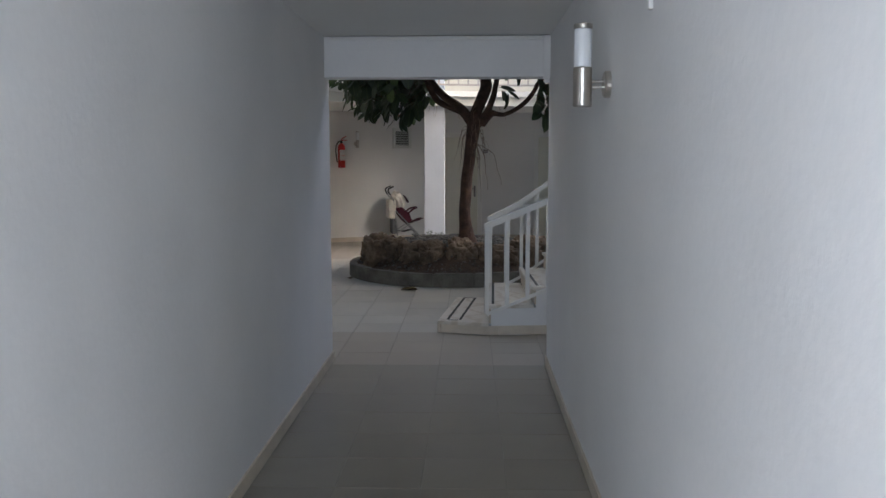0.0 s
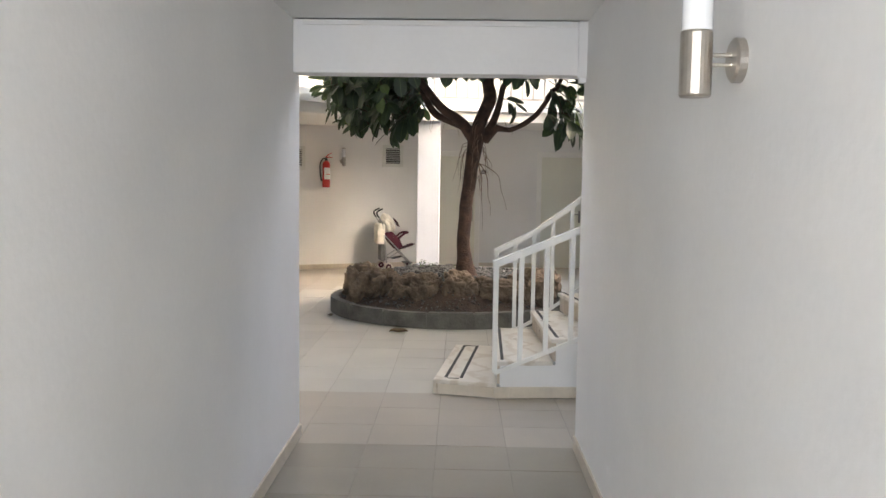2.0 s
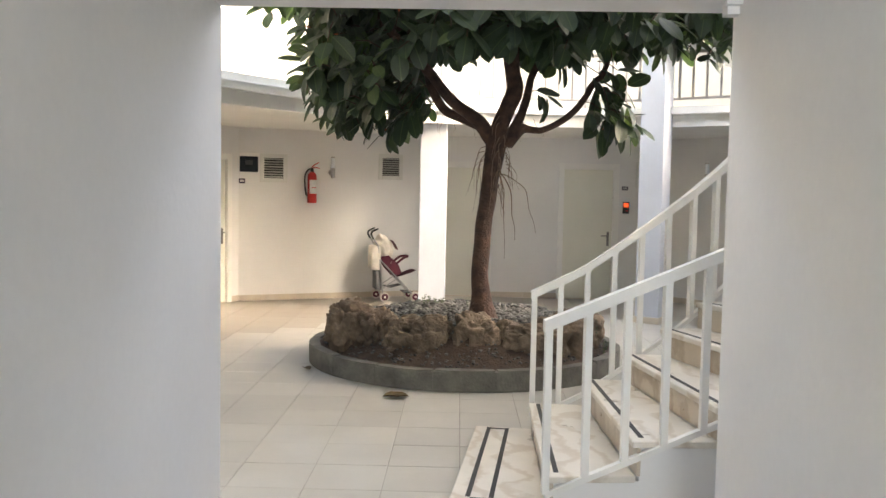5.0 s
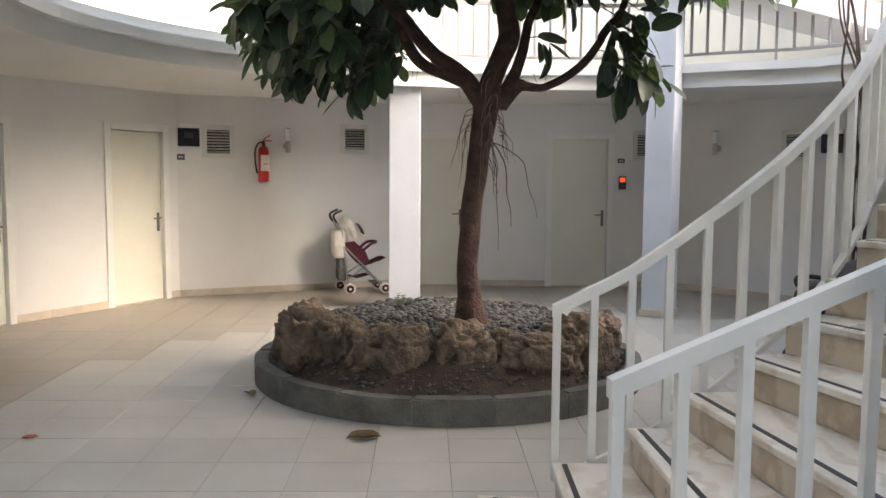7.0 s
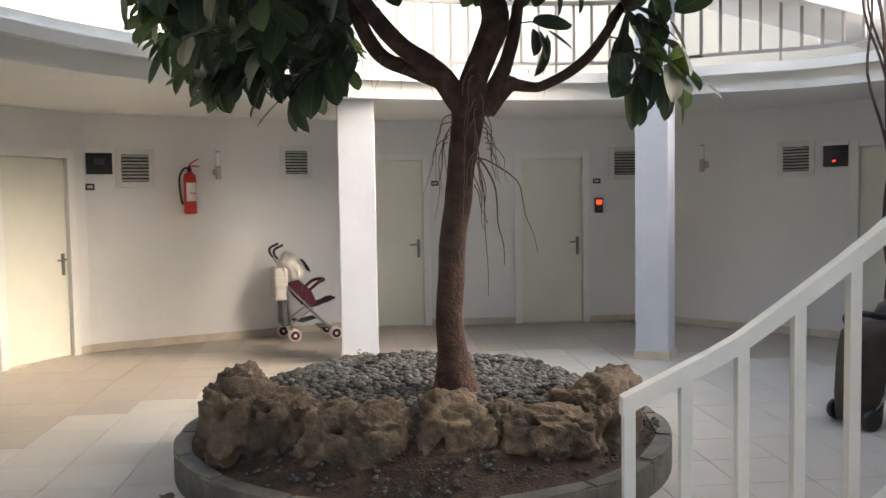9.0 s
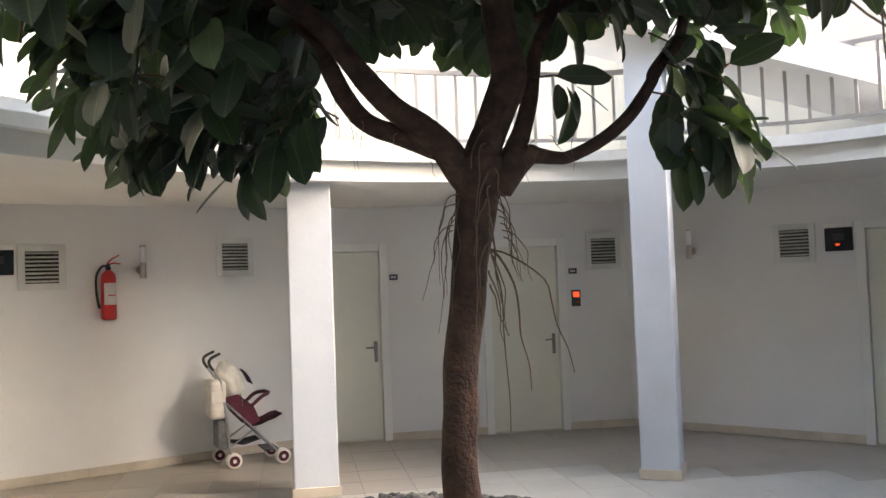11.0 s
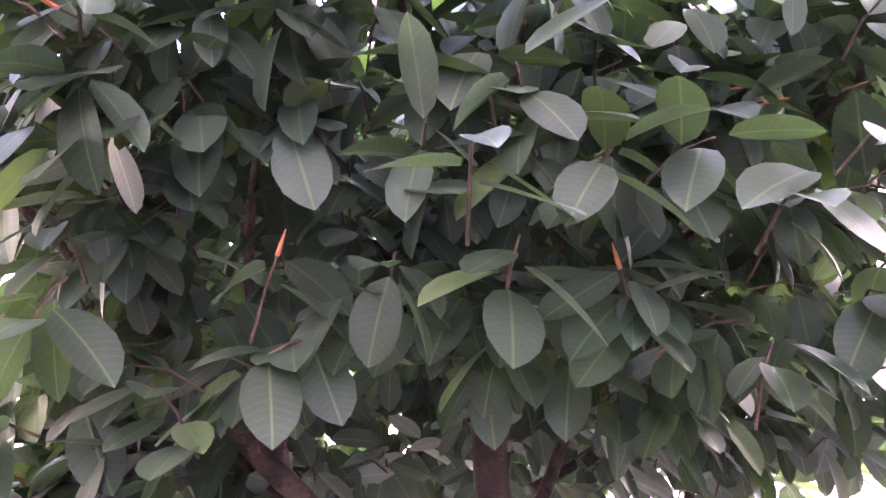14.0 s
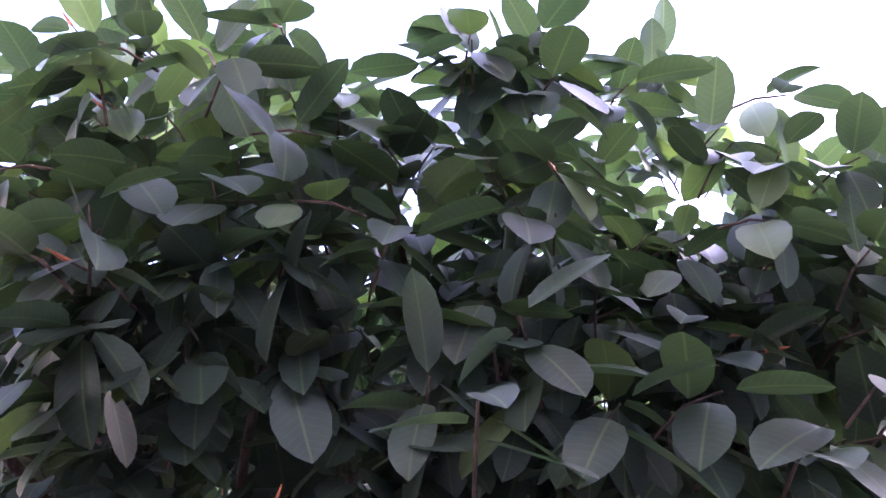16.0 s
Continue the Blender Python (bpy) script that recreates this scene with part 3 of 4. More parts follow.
def rock(x, y, sx, sy, sz, turn, seed, sink=0.3):
    bm = bmesh.new()
    bmesh.ops.create_icosphere(bm, subdivisions=5, radius=1.0)
    for v in bm.verts:
        n = v.co.normalized()
        p = n * 1.4 + Vector((seed * 7.3, seed * 3.1, 0))
        d = 0.3 * noise.noise(p) + 0.2 * noise.noise(p * 2.3) + 0.14 * noise.noise(p * 5.5) + 0.06 * noise.noise(p * 12)
        hole = noise.noise(p * 1.9 + Vector((9, 4, 2)))
        d -= 1.5 * max(0, hole - 0.16)
        q = n * (1 + d)
        q = Vector([math.copysign(abs(c) ** 0.72, c) for c in q])
        v.co = Vector((q.x * sx, q.y * sy, q.z * sz * 1.2))
    r = math.hypot(x, y)
    z = mound(x, y) - 0.01 if r < 0.75 else 0.34
    ob = part("rock", bm, ROCK, None, "", True)
    ob.matrix_world = pose(PX + x, PY + y, z, random.uniform(-8, 8), random.uniform(-8, 8), turn)
    return tagged(ob, "pitted brown limestone rock bedded in the soil", "rock", "rocks round the bed")


for x, y, sx, sy, sz, turn, sd in ((-1.0, -0.55, 0.26, 0.2, 0.2, 30, 1), (-0.78, -0.68, 0.18, 0.17, 0.18, 60, 2), (-0.5, -0.9, 0.2, 0.17, 0.15, -12, 3), (-0.28, -0.96, 0.2, 0.14, 0.16, 20, 12),
                                   (0.08, -0.93, 0.2, 0.18, 0.19, 5, 4), (0.34, -0.86, 0.13, 0.12, 0.13, 40, 5), (0.58, -0.94, 0.26, 0.15, 0.12, 8, 6), (0.88, -0.72, 0.22, 0.2, 0.2, 35, 7),
                                   (1.12, -0.3, 0.2, 0.17, 0.16, 70, 8),
                                   (-1.12, 0.1, 0.18, 0.16, 0.17, 80, 13)):
    rock(x, y, sx, sy, sz, turn, sd)
# pebbles
peb = bmesh.new()
bmesh.ops.create_icosphere(peb, subdivisions=1, radius=1.0)
pv = np.array([v.co[:] for v in peb.verts])
pf = np.array([[v.index for v in f.verts] for f in peb.faces])
peb.free()
rng = np.random.default_rng(5)
vs, fs, count = [], [], 0
while count < 4300:
    x, y = rng.uniform(-1.4, 1.4, 2)
    r = math.hypot(x, y)
    if r > 1.36 or math.hypot(x - 0.16, y + 0.42) < 0.12:
        continue
    if r > 1.0 and rng.random() > 0.3:
        continue
    s = rng.uniform(0.012, 0.032) * (0.6 if r > 1.0 else 1)
    R = np.array(Euler((rng.uniform(-0.4, 0.4), rng.uniform(-0.4, 0.4), rng.uniform(0, 6.3))).to_matrix())
    vs.append((pv * (s * rng.uniform(0.9, 1.5), s, s * rng.uniform(0.45, 0.8)) * (1 + rng.uniform(-0.12, 0.12, (len(pv), 1)))) @ R.T + (x, y, mound(x, y) + s * 0.4 + rng.uniform(0, 0.012)))
    fs.append(pf + count * len(pv))
    count += 1
me = bpy.data.meshes.new("pebbles")
me.from_pydata(np.concatenate(vs).tolist(), [], np.concatenate(fs).tolist())
me.materials.append(PEBBLE)
me.polygons.foreach_set("use_smooth", [True] * len(me.polygons))
ob = new("pebbles", me)
ob.matrix_world = pose(PX, PY, 0)
tagged(ob, "loose grey river pebbles covering the bed", "pebbles", "", "stuff")

# ---- rubber fig tree ----
TY = 11.5
tree = thing("tree", pose(0.2, TY, 0.42), "rubber fig tree with a forked brown trunk and large dark leaves", "tree")
TO = Matrix.Translation((-0.2, -TY, -0.42))


def wood(name, rows, material=BARK, n=12, rough=0.12, parent=tree, steps=6):
    bm = tube([tuple(q) for q in spline(rows, steps)], n, None, rough)
    bm.transform(TO)
    return part(name, bm, material, parent, "", True)


wood("trunk", [(0.2, TY, 0.34, 0.2), (0.197, TY, 0.47, 0.14), (0.192, TY, 0.56, 0.108), (0.185, TY, 0.66, 0.09), (0.173, TY, 0.8, 0.08), (0.173, TY, 0.94, 0.076), (0.184, TY, 1.175, 0.076), (0.205, TY, 1.41, 0.076), (0.234, TY, 1.6, 0.079),
               (0.257, TY, 1.8, 0.081), (0.281, TY, 1.97, 0.088), (0.302, TY, 2.11, 0.1), (0.31, TY, 2.19, 0.1)], n=20)
LIMB_ROWS = [
    [(0.28, TY, 2.06, 0.07), (0.227, TY, 2.126, 0.069), (0.144, TY - 0.02, 2.237, 0.066), (0.05, TY - 0.05, 2.312, 0.058), (-0.065, TY - 0.07, 2.387, 0.053), (-0.179, TY - 0.1, 2.493, 0.049), (-0.336, TY - 0.12, 2.689, 0.045),
     (-0.49, TY - 0.15, 2.815, 0.045), (-0.644, TY - 0.17, 2.985, 0.044), (-0.753, TY - 0.2, 3.11, 0.04), (-1.05, TY - 0.5, 3.6, 0.02)],
    [(0.14, TY, 2.225, 0.052), (0.06, TY + 0.01, 2.255, 0.048), (-0.032, TY + 0.02, 2.29, 0.045), (-0.167, TY + 0.05, 2.351, 0.044), (-0.257, TY + 0.07, 2.461, 0.042), (-0.326, TY + 0.1, 2.609, 0.041), (-0.39, TY + 0.13, 2.75, 0.036), (-0.8, TY + 0.4, 3.15, 0.02)],
    [(0.298, TY, 2.1, 0.085), (0.325, TY, 2.22, 0.08), (0.389, TY, 2.383, 0.076), (0.45, TY, 2.55, 0.077), (0.428, TY, 2.7, 0.072), (0.407, TY, 2.872, 0.072), (0.416, TY, 3.13, 0.074), (0.437, TY, 3.34, 0.07), (0.47, TY - 0.05, 4.0, 0.035), (0.52, TY - 0.15, 4.6, 0.015)],
    [(0.36, TY, 2.06, 0.07), (0.42, TY, 2.135, 0.06), (0.501, TY + 0.03, 2.294, 0.044), (0.553, TY + 0.06, 2.445, 0.039), (0.589, TY + 0.09, 2.6, 0.035), (0.635, TY + 0.12, 2.737, 0.034), (0.95, TY + 0.25, 3.4, 0.018)],
    [(0.39, TY, 2.06, 0.065), (0.44, TY, 2.115, 0.058), (0.5, TY, 2.172, 0.046), (0.53, TY, 2.2, 0.046), (0.573, TY, 2.195, 0.034), (0.65, TY, 2.185, 0.029), (0.718, TY, 2.191, 0.029), (0.871, TY, 2.267, 0.029), (1.005, TY, 2.377, 0.03), (1.106, TY, 2.514, 0.028), (1.125, TY, 2.56, 0.032), (1.182, TY, 2.642, 0.027),
     (1.256, TY, 2.733, 0.025), (1.4, TY + 0.05, 3.2, 0.012)],
]
for rows in LIMB_ROWS:
    wood("limb", rows, n=12)
# spreading branches
BR = [((-0.6, 11.5, 3.08), (-1.3, 10.4, 3.3), (-1.7, 9.8, 3.7)), ((-0.42, 11.6, 2.87), (-0.6, 10.6, 3.2), (-0.55, 9.7, 3.5)), ((0.465, 11.7, 2.9), (0.2, 10.6, 3.3), (0.1, 9.6, 3.6)),
      ((0.48, 11.65, 3.4), (1.0, 10.5, 3.5), (1.2, 9.7, 3.6)), ((-0.9, 11.2, 3.5), (-1.6, 11.6, 3.5), (-2.1, 12.0, 3.4)), ((0.68, 11.8, 2.9), (1.5, 12.2, 3.4), (2.2, 12.4, 3.6)),
      ((0.5, 11.6, 3.9), (0.0, 10.7, 4.2), (-0.3, 9.9, 4.4)), ((0.95, 11.9, 3.5), (1.6, 11.0, 3.8), (2.0, 10.2, 4.0)), ((-0.42, 11.9, 2.85), (-0.9, 12.6, 3.2), (-1.3, 13.2, 3.4)), ((0.46, 11.7, 3.1), (0.6, 12.6, 3.5), (0.6, 13.3, 3.8))]
for a, b, c in BR:
    wood("branch", [(*a, 0.028), (*b, 0.018), (*c, 0.008)], n=8)
# aerial roots: wavering threads that spring from the trunk under the fork
def aerial_root(start, lean, drop, r, seed):
    q = random.Random(seed)
    rows, p = [], Vector(start)
    for j in range(7):
        rows.append((p.x, p.y, p.z, r * (1 - 0.11 * j)))
        p = p + Vector((lean * (0.05 if j < 2 else 0.014) * q.uniform(0.3, 1.5) + q.uniform(-0.012, 0.012), q.uniform(-0.025, 0.01), -drop / 6 * (0.35 if j == 0 else 1.1)))
    wood("aerial_root", rows, ROOT, 5, 0, tree, 3)


for k in range(8):
    aerial_root((0.2 - 0.004 * k, TY - 0.06 + 0.006 * k, 2.03 - 0.022 * k), -random.uniform(0.4, 1.0), random.uniform(0.18, 0.5), 0.003, k)
for k in range(8):
    aerial_root((0.345 + 0.006 * k, TY - 0.05, 2.05 - 0.03 * k), random.uniform(0.3, 0.9), random.uniform(0.12, 0.4), 0.003, 40 + k)
for k in range(12):
    aerial_root((0.31 + 0.005 * (k % 5), TY - 0.08, 2.3 - 0.06 * k), random.choice((-0.5, 0.4)), random.uniform(0.2, 0.45), 0.0045, 80 + k)
for k, (lean, drop, r) in enumerate(((1.1, 0.62, 0.007), (0.4, 0.8, 0.005), (1.9, 0.55, 0.005))):
    aerial_root((0.325, TY - 0.05, 1.79), lean, drop, r, 120 + k)
for k, x in enumerate((-0.31, -0.26, -0.2, -0.05, 0.08, 0.62, 0.75, 0.55)):
    aerial_root((x, TY - 0.02, 2.17 + 0.35 * abs(x - 0.3)), random.uniform(-0.4, 0.4), random.uniform(0.1, 0.26), 0.0025, 160 + k)


def leaf_shape(bend, fold, width):
    """A leaf of length 1 along +x, its face up: vertices, faces and their place across and along it."""
    st = ((0.0, 0.02), (0.12, 0.3), (0.32, 0.46), (0.55, 0.5), (0.76, 0.42), (0.9, 0.24), (1.0, 0.0))
    v, uv, f = [], [], []
    for t, w in st:
        for c in (-1, -0.5, 0, 0.5, 1):
            a = abs(c)
            v.append((t - 0.12 * bend * t * t, c * w * width, -bend * t * t * 0.35 + fold * a * w * width * (1.2 - 0.5 * a)))
            uv.append((0.5 + c * 0.5 * max(w * 2, 0.02), t))
    for i in range(len(st) - 1):
        for j in range(4):
            f.append((i * 5 + j, (i + 1) * 5 + j, (i + 1) * 5 + j + 1, i * 5 + j + 1))
    return np.array(v), uv, f


SHAPES = [leaf_shape(b, c, w) for b, c, w in ((0.35, 0.2, 0.52), (0.6, 0.3, 0.56), (0.15, 0.12, 0.6), (0.5, 0.4, 0.5))]


def leaf_mesh(name, shape, material):
    v, uv, f = shape
    me = bpy.data.meshes.new(name)
    me.from_pydata(v.tolist(), [], f)
    layer = me.uv_layers.new(name="UVMap")
    for lp in me.loops:
        layer.data[lp.index].uv = uv[lp.vertex_index]
    me.materials.append(material)
    me.polygons.foreach_set("use_smooth", [True] * len(me.polygons))
    return me


def floor_of_crown(x, y):
    """The lowest height of the foliage over a place: an arched underside, lower on one flank."""
    if x < -0.42:
        return 2.25 + 0.14 * max(0.0, y - 11.6) + 0.5 * max(0.0, 10.6 - y) + (0.5 * (-1.5 - x) if x < -1.5 else 0)
    arch = 2.7 + 0.24 * max(0.0, y - 11.2)
    if x < 1.0:
        return arch + 0.05 * math.sin(7 * x)
    return arch + 0.1


rng = np.random.default_rng(11)
clusters = []
while len(clusters) < 1900:
    p = rng.uniform((-2.5, 9.2, 2.2), (2.7, 13.8, 5.4))
    e = abs((p[0] - 0.1) / 2.5) ** 2.6 + abs((p[1] - 11.45) / 2.2) ** 2.6 + abs((p[2] - 3.5) / 1.9) ** 2.6
    if e > 1 or e < 0.08 or p[2] < floor_of_crown(p[0], p[1]) + 0.05:
        continue
    if noise.noise(Vector((p[0] * 1.3, p[1] * 1.3, p[2] * 1.3))) < -0.2 and e > 0.5:
        continue
    if p[2] < 3.5 and p[0] < -1.3 - 0.5 * max(0.0, p[1] - 11.8):
        continue
    if p[2] < 3.25 and -0.75 < p[0] < 0.8 and 10.5 < p[1] < 11.6:
        continue
    clusters.append((p, 0.9 if p[1] < 10.6 and p[2] < 4 else 0.6))
# hanging sprays low on both sides
for x, y, z in ((-1.2, 11.9, 2.3), (-1.28, 12.2, 2.4), (-0.72, 11.75, 2.2), (-0.66, 11.7, 2.27), (-1.0, 11.8, 2.4), (-0.6, 11.7, 2.45), (-0.85, 11.5, 2.45), (-1.4, 11.8, 2.5),
                (1.24, 11.4, 2.2), (1.3, 11.35, 2.3), (1.32, 11.4, 2.45), (1.45, 11.35, 2.42), (1.5, 11.4, 2.25), (1.28, 11.45, 2.6), (1.36, 11.4, 2.72), (1.4, 11.3, 2.3), (1.22, 11.35, 2.36), (1.44, 11.45, 2.58), (-0.55, 11.6, 2.3), (-0.78, 11.65, 2.34), (-1.1, 11.6, 2.32)):
    clusters.append((np.array((x, y, z)), 1.0))
clusters.append((np.array((0.74, 11.45, 2.5)), 0.8))
leaves, twigs, buds = [], bmesh.new(), bmesh.new()
for p, droop in clusters:
    out = Vector((p[0] - 0.2, p[1] - 11.6, 0))
    out = out.normalized() if out.length > 0.01 else Vector((1, 0, 0))
    axis = (out * rng.uniform(0.3, 1.0) + Vector((rng.uniform(-0.5, 0.5), rng.uniform(-0.5, 0.5), rng.uniform(-0.5, 0.7) - 0.6 * (droop > 0.95)))).normalized()
    side = axis.orthogonal().normalized()
    n = int(rng.integers(4, 7)) if droop > 0.95 else int(rng.integers(4, 8))
    tip = Vector(p)
    root = tip - axis * 0.2 + Vector((0, 0, 0.08 if droop > 0.95 else -0.03))
    tube([(*root, 0.005), (*(root.lerp(tip, 0.5) + Vector((0, 0, 0.025))), 0.0045), (*tip, 0.003)], 5, twigs)
    if rng.random() < 0.09:
        tube([(*tip, 0.007), (*(tip + axis * 0.03), 0.006), (*(tip + axis * 0.07), 0.001)], 5, buds)
    w0 = rng.uniform(0, 6.3)
    for k in range(n):
        w = w0 + k * 2.4
        d = (Matrix.Rotation(w, 3, axis) @ side) * rng.uniform(0.7, 1.0) + axis * rng.uniform(0.1, 0.7) + Vector((0, 0, -droop * rng.uniform(0.4, 1.3)))
        d.normalize()
        up = Vector((rng.uniform(-0.35, 0.35), rng.uniform(-0.35, 0.35), 1)) + out * rng.uniform(0.2, 0.9)
        yv = up.cross(d).normalized()
        zv = d.cross(yv)
        L = rng.uniform(0.2, 0.29) if droop > 0.95 else rng.uniform(0.17, 0.27)
        at = tip - axis * 0.03 * k + d * 0.03
        m = Matrix(((d.x * L, yv.x * L, zv.x * L, at.x), (d.y * L, yv.y * L, zv.y * L, at.y), (d.z * L, yv.z * L, zv.z * L, at.z), (0, 0, 0, 1)))
        young = rng.random() < (0.16 if p[2] > 3.6 else 0.05)
        leaves.append((at.y + 0.25 * abs(at.x), m, int(rng.integers(0, 4)), young))
twigs.transform(TO)
part("twig", twigs, BARK, tree)["kind"] = "stuff"
buds.transform(TO)
part("bud_sheath", buds, BUD, tree, "orange leaf bud sheaths")["kind"] = "stuff"
leaves.sort(key=lambda q: q[0])
near, rest = leaves[:300], leaves[300:]


def joined(rows, name, material):
    vs, fs, uvs = [], [], []
    n0 = 0
    for _, m, k, _ in rows:
        v, uv, f = SHAPES[k]
        mm = np.array(TO @ m)
        vs.append(v @ mm[:3, :3].T + mm[:3, 3])
        fs += [tuple(i + n0 for i in q) for q in f]
        uvs += uv
        n0 += len(v)
    me = bpy.data.meshes.new(name)
    me.from_pydata(np.concatenate(vs).tolist(), [], fs)
    layer = me.uv_layers.new(name="UVMap")
    arr = np.array(uvs)
    idx = np.zeros(len(me.loops), dtype=np.int32)
    me.loops.foreach_get("vertex_index", idx)
    layer.data.foreach_set("uv", arr[idx].ravel())
    me.materials.append(material)
    me.polygons.foreach_set("use_smooth", [True] * len(me.polygons))
    ob = new(name, me)
    ob.parent = tree
    return tagged(ob, "", "", "", "stuff")


crown = joined([q for q in rest if not q[3]], "crown", LEAF)
crown["label"] = "dense crown of large dark green leaves"
young = joined([q for q in rest if q[3]], "young_foliage", LEAF_YOUNG)
LM = [[leaf_mesh("leaf", s, mtl) for s in SHAPES] for mtl in (LEAF, LEAF_YOUNG)]
for _, m, k, yg in near:
    o = new("leaf", LM[int(yg)][k])
    o.parent = crown
    o.matrix_local = TO @ m


# ---- things on the walls ----
def on_wall(i, s, z, depth=0.0):
    m, _ = facet(i)
    return m @ pose(s, -depth, z)


def vent(i, s0, s1, z0, z1):
    cx, cz = (s0 + s1) / 2, (z0 + z1) / 2
    w, h = (s1 - s0) / 2, (z1 - z0) / 2
    v = thing("wall_vent", on_wall(i, cx, cz), "grey slatted vent grille in a square white surround", "vent", "vents round the court")
    part("backing", box(-w, w, -0.006, -0.001, -h, h), DARKGAP, v)
    for x0, x1, za, zb in ((-w - 0.06, -w, -h - 0.06, h + 0.06), (w, w + 0.06, -h - 0.06, h + 0.06), (-w, w, h, h + 0.06), (-w, w, -h - 0.06, -h)):
        part("frame", box(x0, x1, -0.02, -0.001, za, zb, 0.004), VENTFRAME, v)
    n = 8
    for k in range(n):
        z = -h + (k + 0.5) * 2 * h / n
        sl = box(-w + 0.002, w - 0.002, -0.012, 0.012, -0.003, 0.003)
        sl.transform(pose(0, -0.016, z, -35))
        part("slat", sl, SLAT, v)


def meter(i, s0, s1, z0, z1, lit):
    cx, cz, w, h = (s0 + s1) / 2, (z0 + z1) / 2, (s1 - s0) / 2, (z1 - z0) / 2
    v = thing("wall_panel", on_wall(i, cx, cz), "dark glossy glazed wall panel under a white box" + (" with a red light" if lit else ""), "wall panel", "dark panels")
    part("casing", box(-w - 0.006, w + 0.006, -0.03, -0.001, h, h + 0.045, 0.004), TRIM, v, "white top casing")
    part("panel", box(-w, w, -0.03, -0.001, -h, h - 0.001, 0.005), GLOSSBLACK, v)
    part("inner_plate", box(-w * 0.4, w * 0.4, -0.034, -0.0302, -h * 0.1, h * 0.5, 0.001), BLACK, v)
    if lit:
        part("indicator_light", box(-0.03, 0.01, -0.036, -0.0302, -h * 0.55, -h * 0.35, 0.002), REDGLOW, v)


def nameplate(i, s0, s1, z0, z1):
    cx, cz, w, h = (s0 + s1) / 2, (z0 + z1) / 2, (s1 - s0) / 2, (z1 - z0) / 2
    v = thing("room_sign", on_wall(i, cx, cz), "small dark purple room number plate", "sign", "room number plates")
    part("plate", box(-w, w, -0.006, -0.0005, -h, h, 0.002), PLATE, v)
    for k in range(4):
        part("digit", box(-w * 0.6 + k * w * 0.32, -w * 0.6 + k * w * 0.32 + w * 0.2, -0.0072, -0.0062, -h * 0.4, h * 0.4), LABEL, v, "worn white digit")


def wall_lamp(m, scale=1.0, tall=1.0):
    """A cylinder lamp: steel below, opal glass above, on a round plate; local -y points off the wall."""
    v = thing("wall_lamp", m, "brushed steel cylinder wall lamp with opal glass top", "lamp", "wall lamps")
    r = 0.03 * scale
    plate = lathe([(0.042 * scale, 0), (0.042 * scale, 0.02), (0.036 * scale, 0.026)], 24)
    plate.transform(pose(0, -0.0005, 0, 90))
    part("mounting_plate", plate, STEEL, v, "", False)
    for dz in (-0.012, 0.012):
        part("arm", rod((0, -0.024, dz), (0, -0.075, dz), 0.006, 10), STEEL, v)
    cy = -0.075 - r
    body = lathe([(r * 0.92, -0.085 * tall), (r, -0.08 * tall), (r, 0.06 * tall), (r * 0.95, 0.065 * tall)], 24)
    body.transform(pose(0, cy, 0))
    part("body", body, STEEL, v, "brushed steel cylinder")
    sh = lathe([(r * 0.93, 0.0655 * tall), (r * 0.95, 0.07 * tall), (r * 0.95, 0.205 * tall), (r * 0.9, 0.21 * tall)], 24)
    sh.transform(pose(0, cy, 0))
    part("shade", sh, OPAL, v, "white opal glass shade", True)
    cp = lathe([(r, 0.2105 * tall), (r, 0.226 * tall), (r * 0.9, 0.23 * tall)], 24)
    cp.transform(pose(0, cy, 0))
    part("cap", cp, STEEL, v)


vent(6, 0.36, 0.64, 1.785, 2.075)
vent(6, 2.16, 2.43, 1.865, 2.135)
vent(7, 3.2, 3.48, 1.81, 2.09)
vent(8, 1.68, 1.96, 1.79, 2.055)
meter(6, 0.01, 0.27, 1.865, 2.09, False)
meter(8, 2.11, 2.36, 1.825, 2.05, True)
nameplate(6, 0.0, 0.09, 1.7, 1.77)
nameplate(7, 0.95, 1.04, 1.71, 1.77)
nameplate(7, 2.935, 3.03, 1.71, 1.77)
wall_lamp(on_wall(6, 1.36, 1.89))
wall_lamp(on_wall(8, 0.78, 1.9))
wall_lamp(Matrix.Translation((XR, 3.61, 1.91)) @ pose(0, 0, 0, 0, 0, -90), 1.35, 1.1)
# lit red reader beside a door
kp = thing("door_reader", on_wall(7, 3.005, 1.44), "black door reader with a lit red display", "door reader")
part("case", box(-0.05, 0.05, -0.03, -0.001, -0.09, 0.09, 0.008), BLACK, kp)
part("display", box(-0.035, 0.035, -0.033, -0.0302, 0.01, 0.07, 0.001), REDGLOW, kp, "glowing red display")
part("button", box(0.0, 0.03, -0.033, -0.0302, -0.055, -0.035, 0.001), RED, kp)
# fire extinguisher
fx = thing("fire_extinguisher", on_wall(6, 1.05, 1.43), "red fire extinguisher hung on the white wall", "fire extinguisher")
cyl = lathe([(0.05, 0), (0.066, 0.008), (0.068, 0.02), (0.068, 0.385), (0.06, 0.425), (0.035, 0.452), (0.022, 0.46)], 24)
cyl.transform(pose(0, -0.085, 0))
part("cylinder", cyl, RED, fx, "", True)
lb = lathe([(0.0688, 0.14), (0.0688, 0.34)], 24)
bmesh.ops.delete(lb, geom=[v for v in lb.verts if v.co.y > -0.012 or v.co.x < -0.052], context="VERTS")
lb.transform(pose(0, -0.085, 0))
lab = part("label", lb, LABEL, fx, "white printed label")
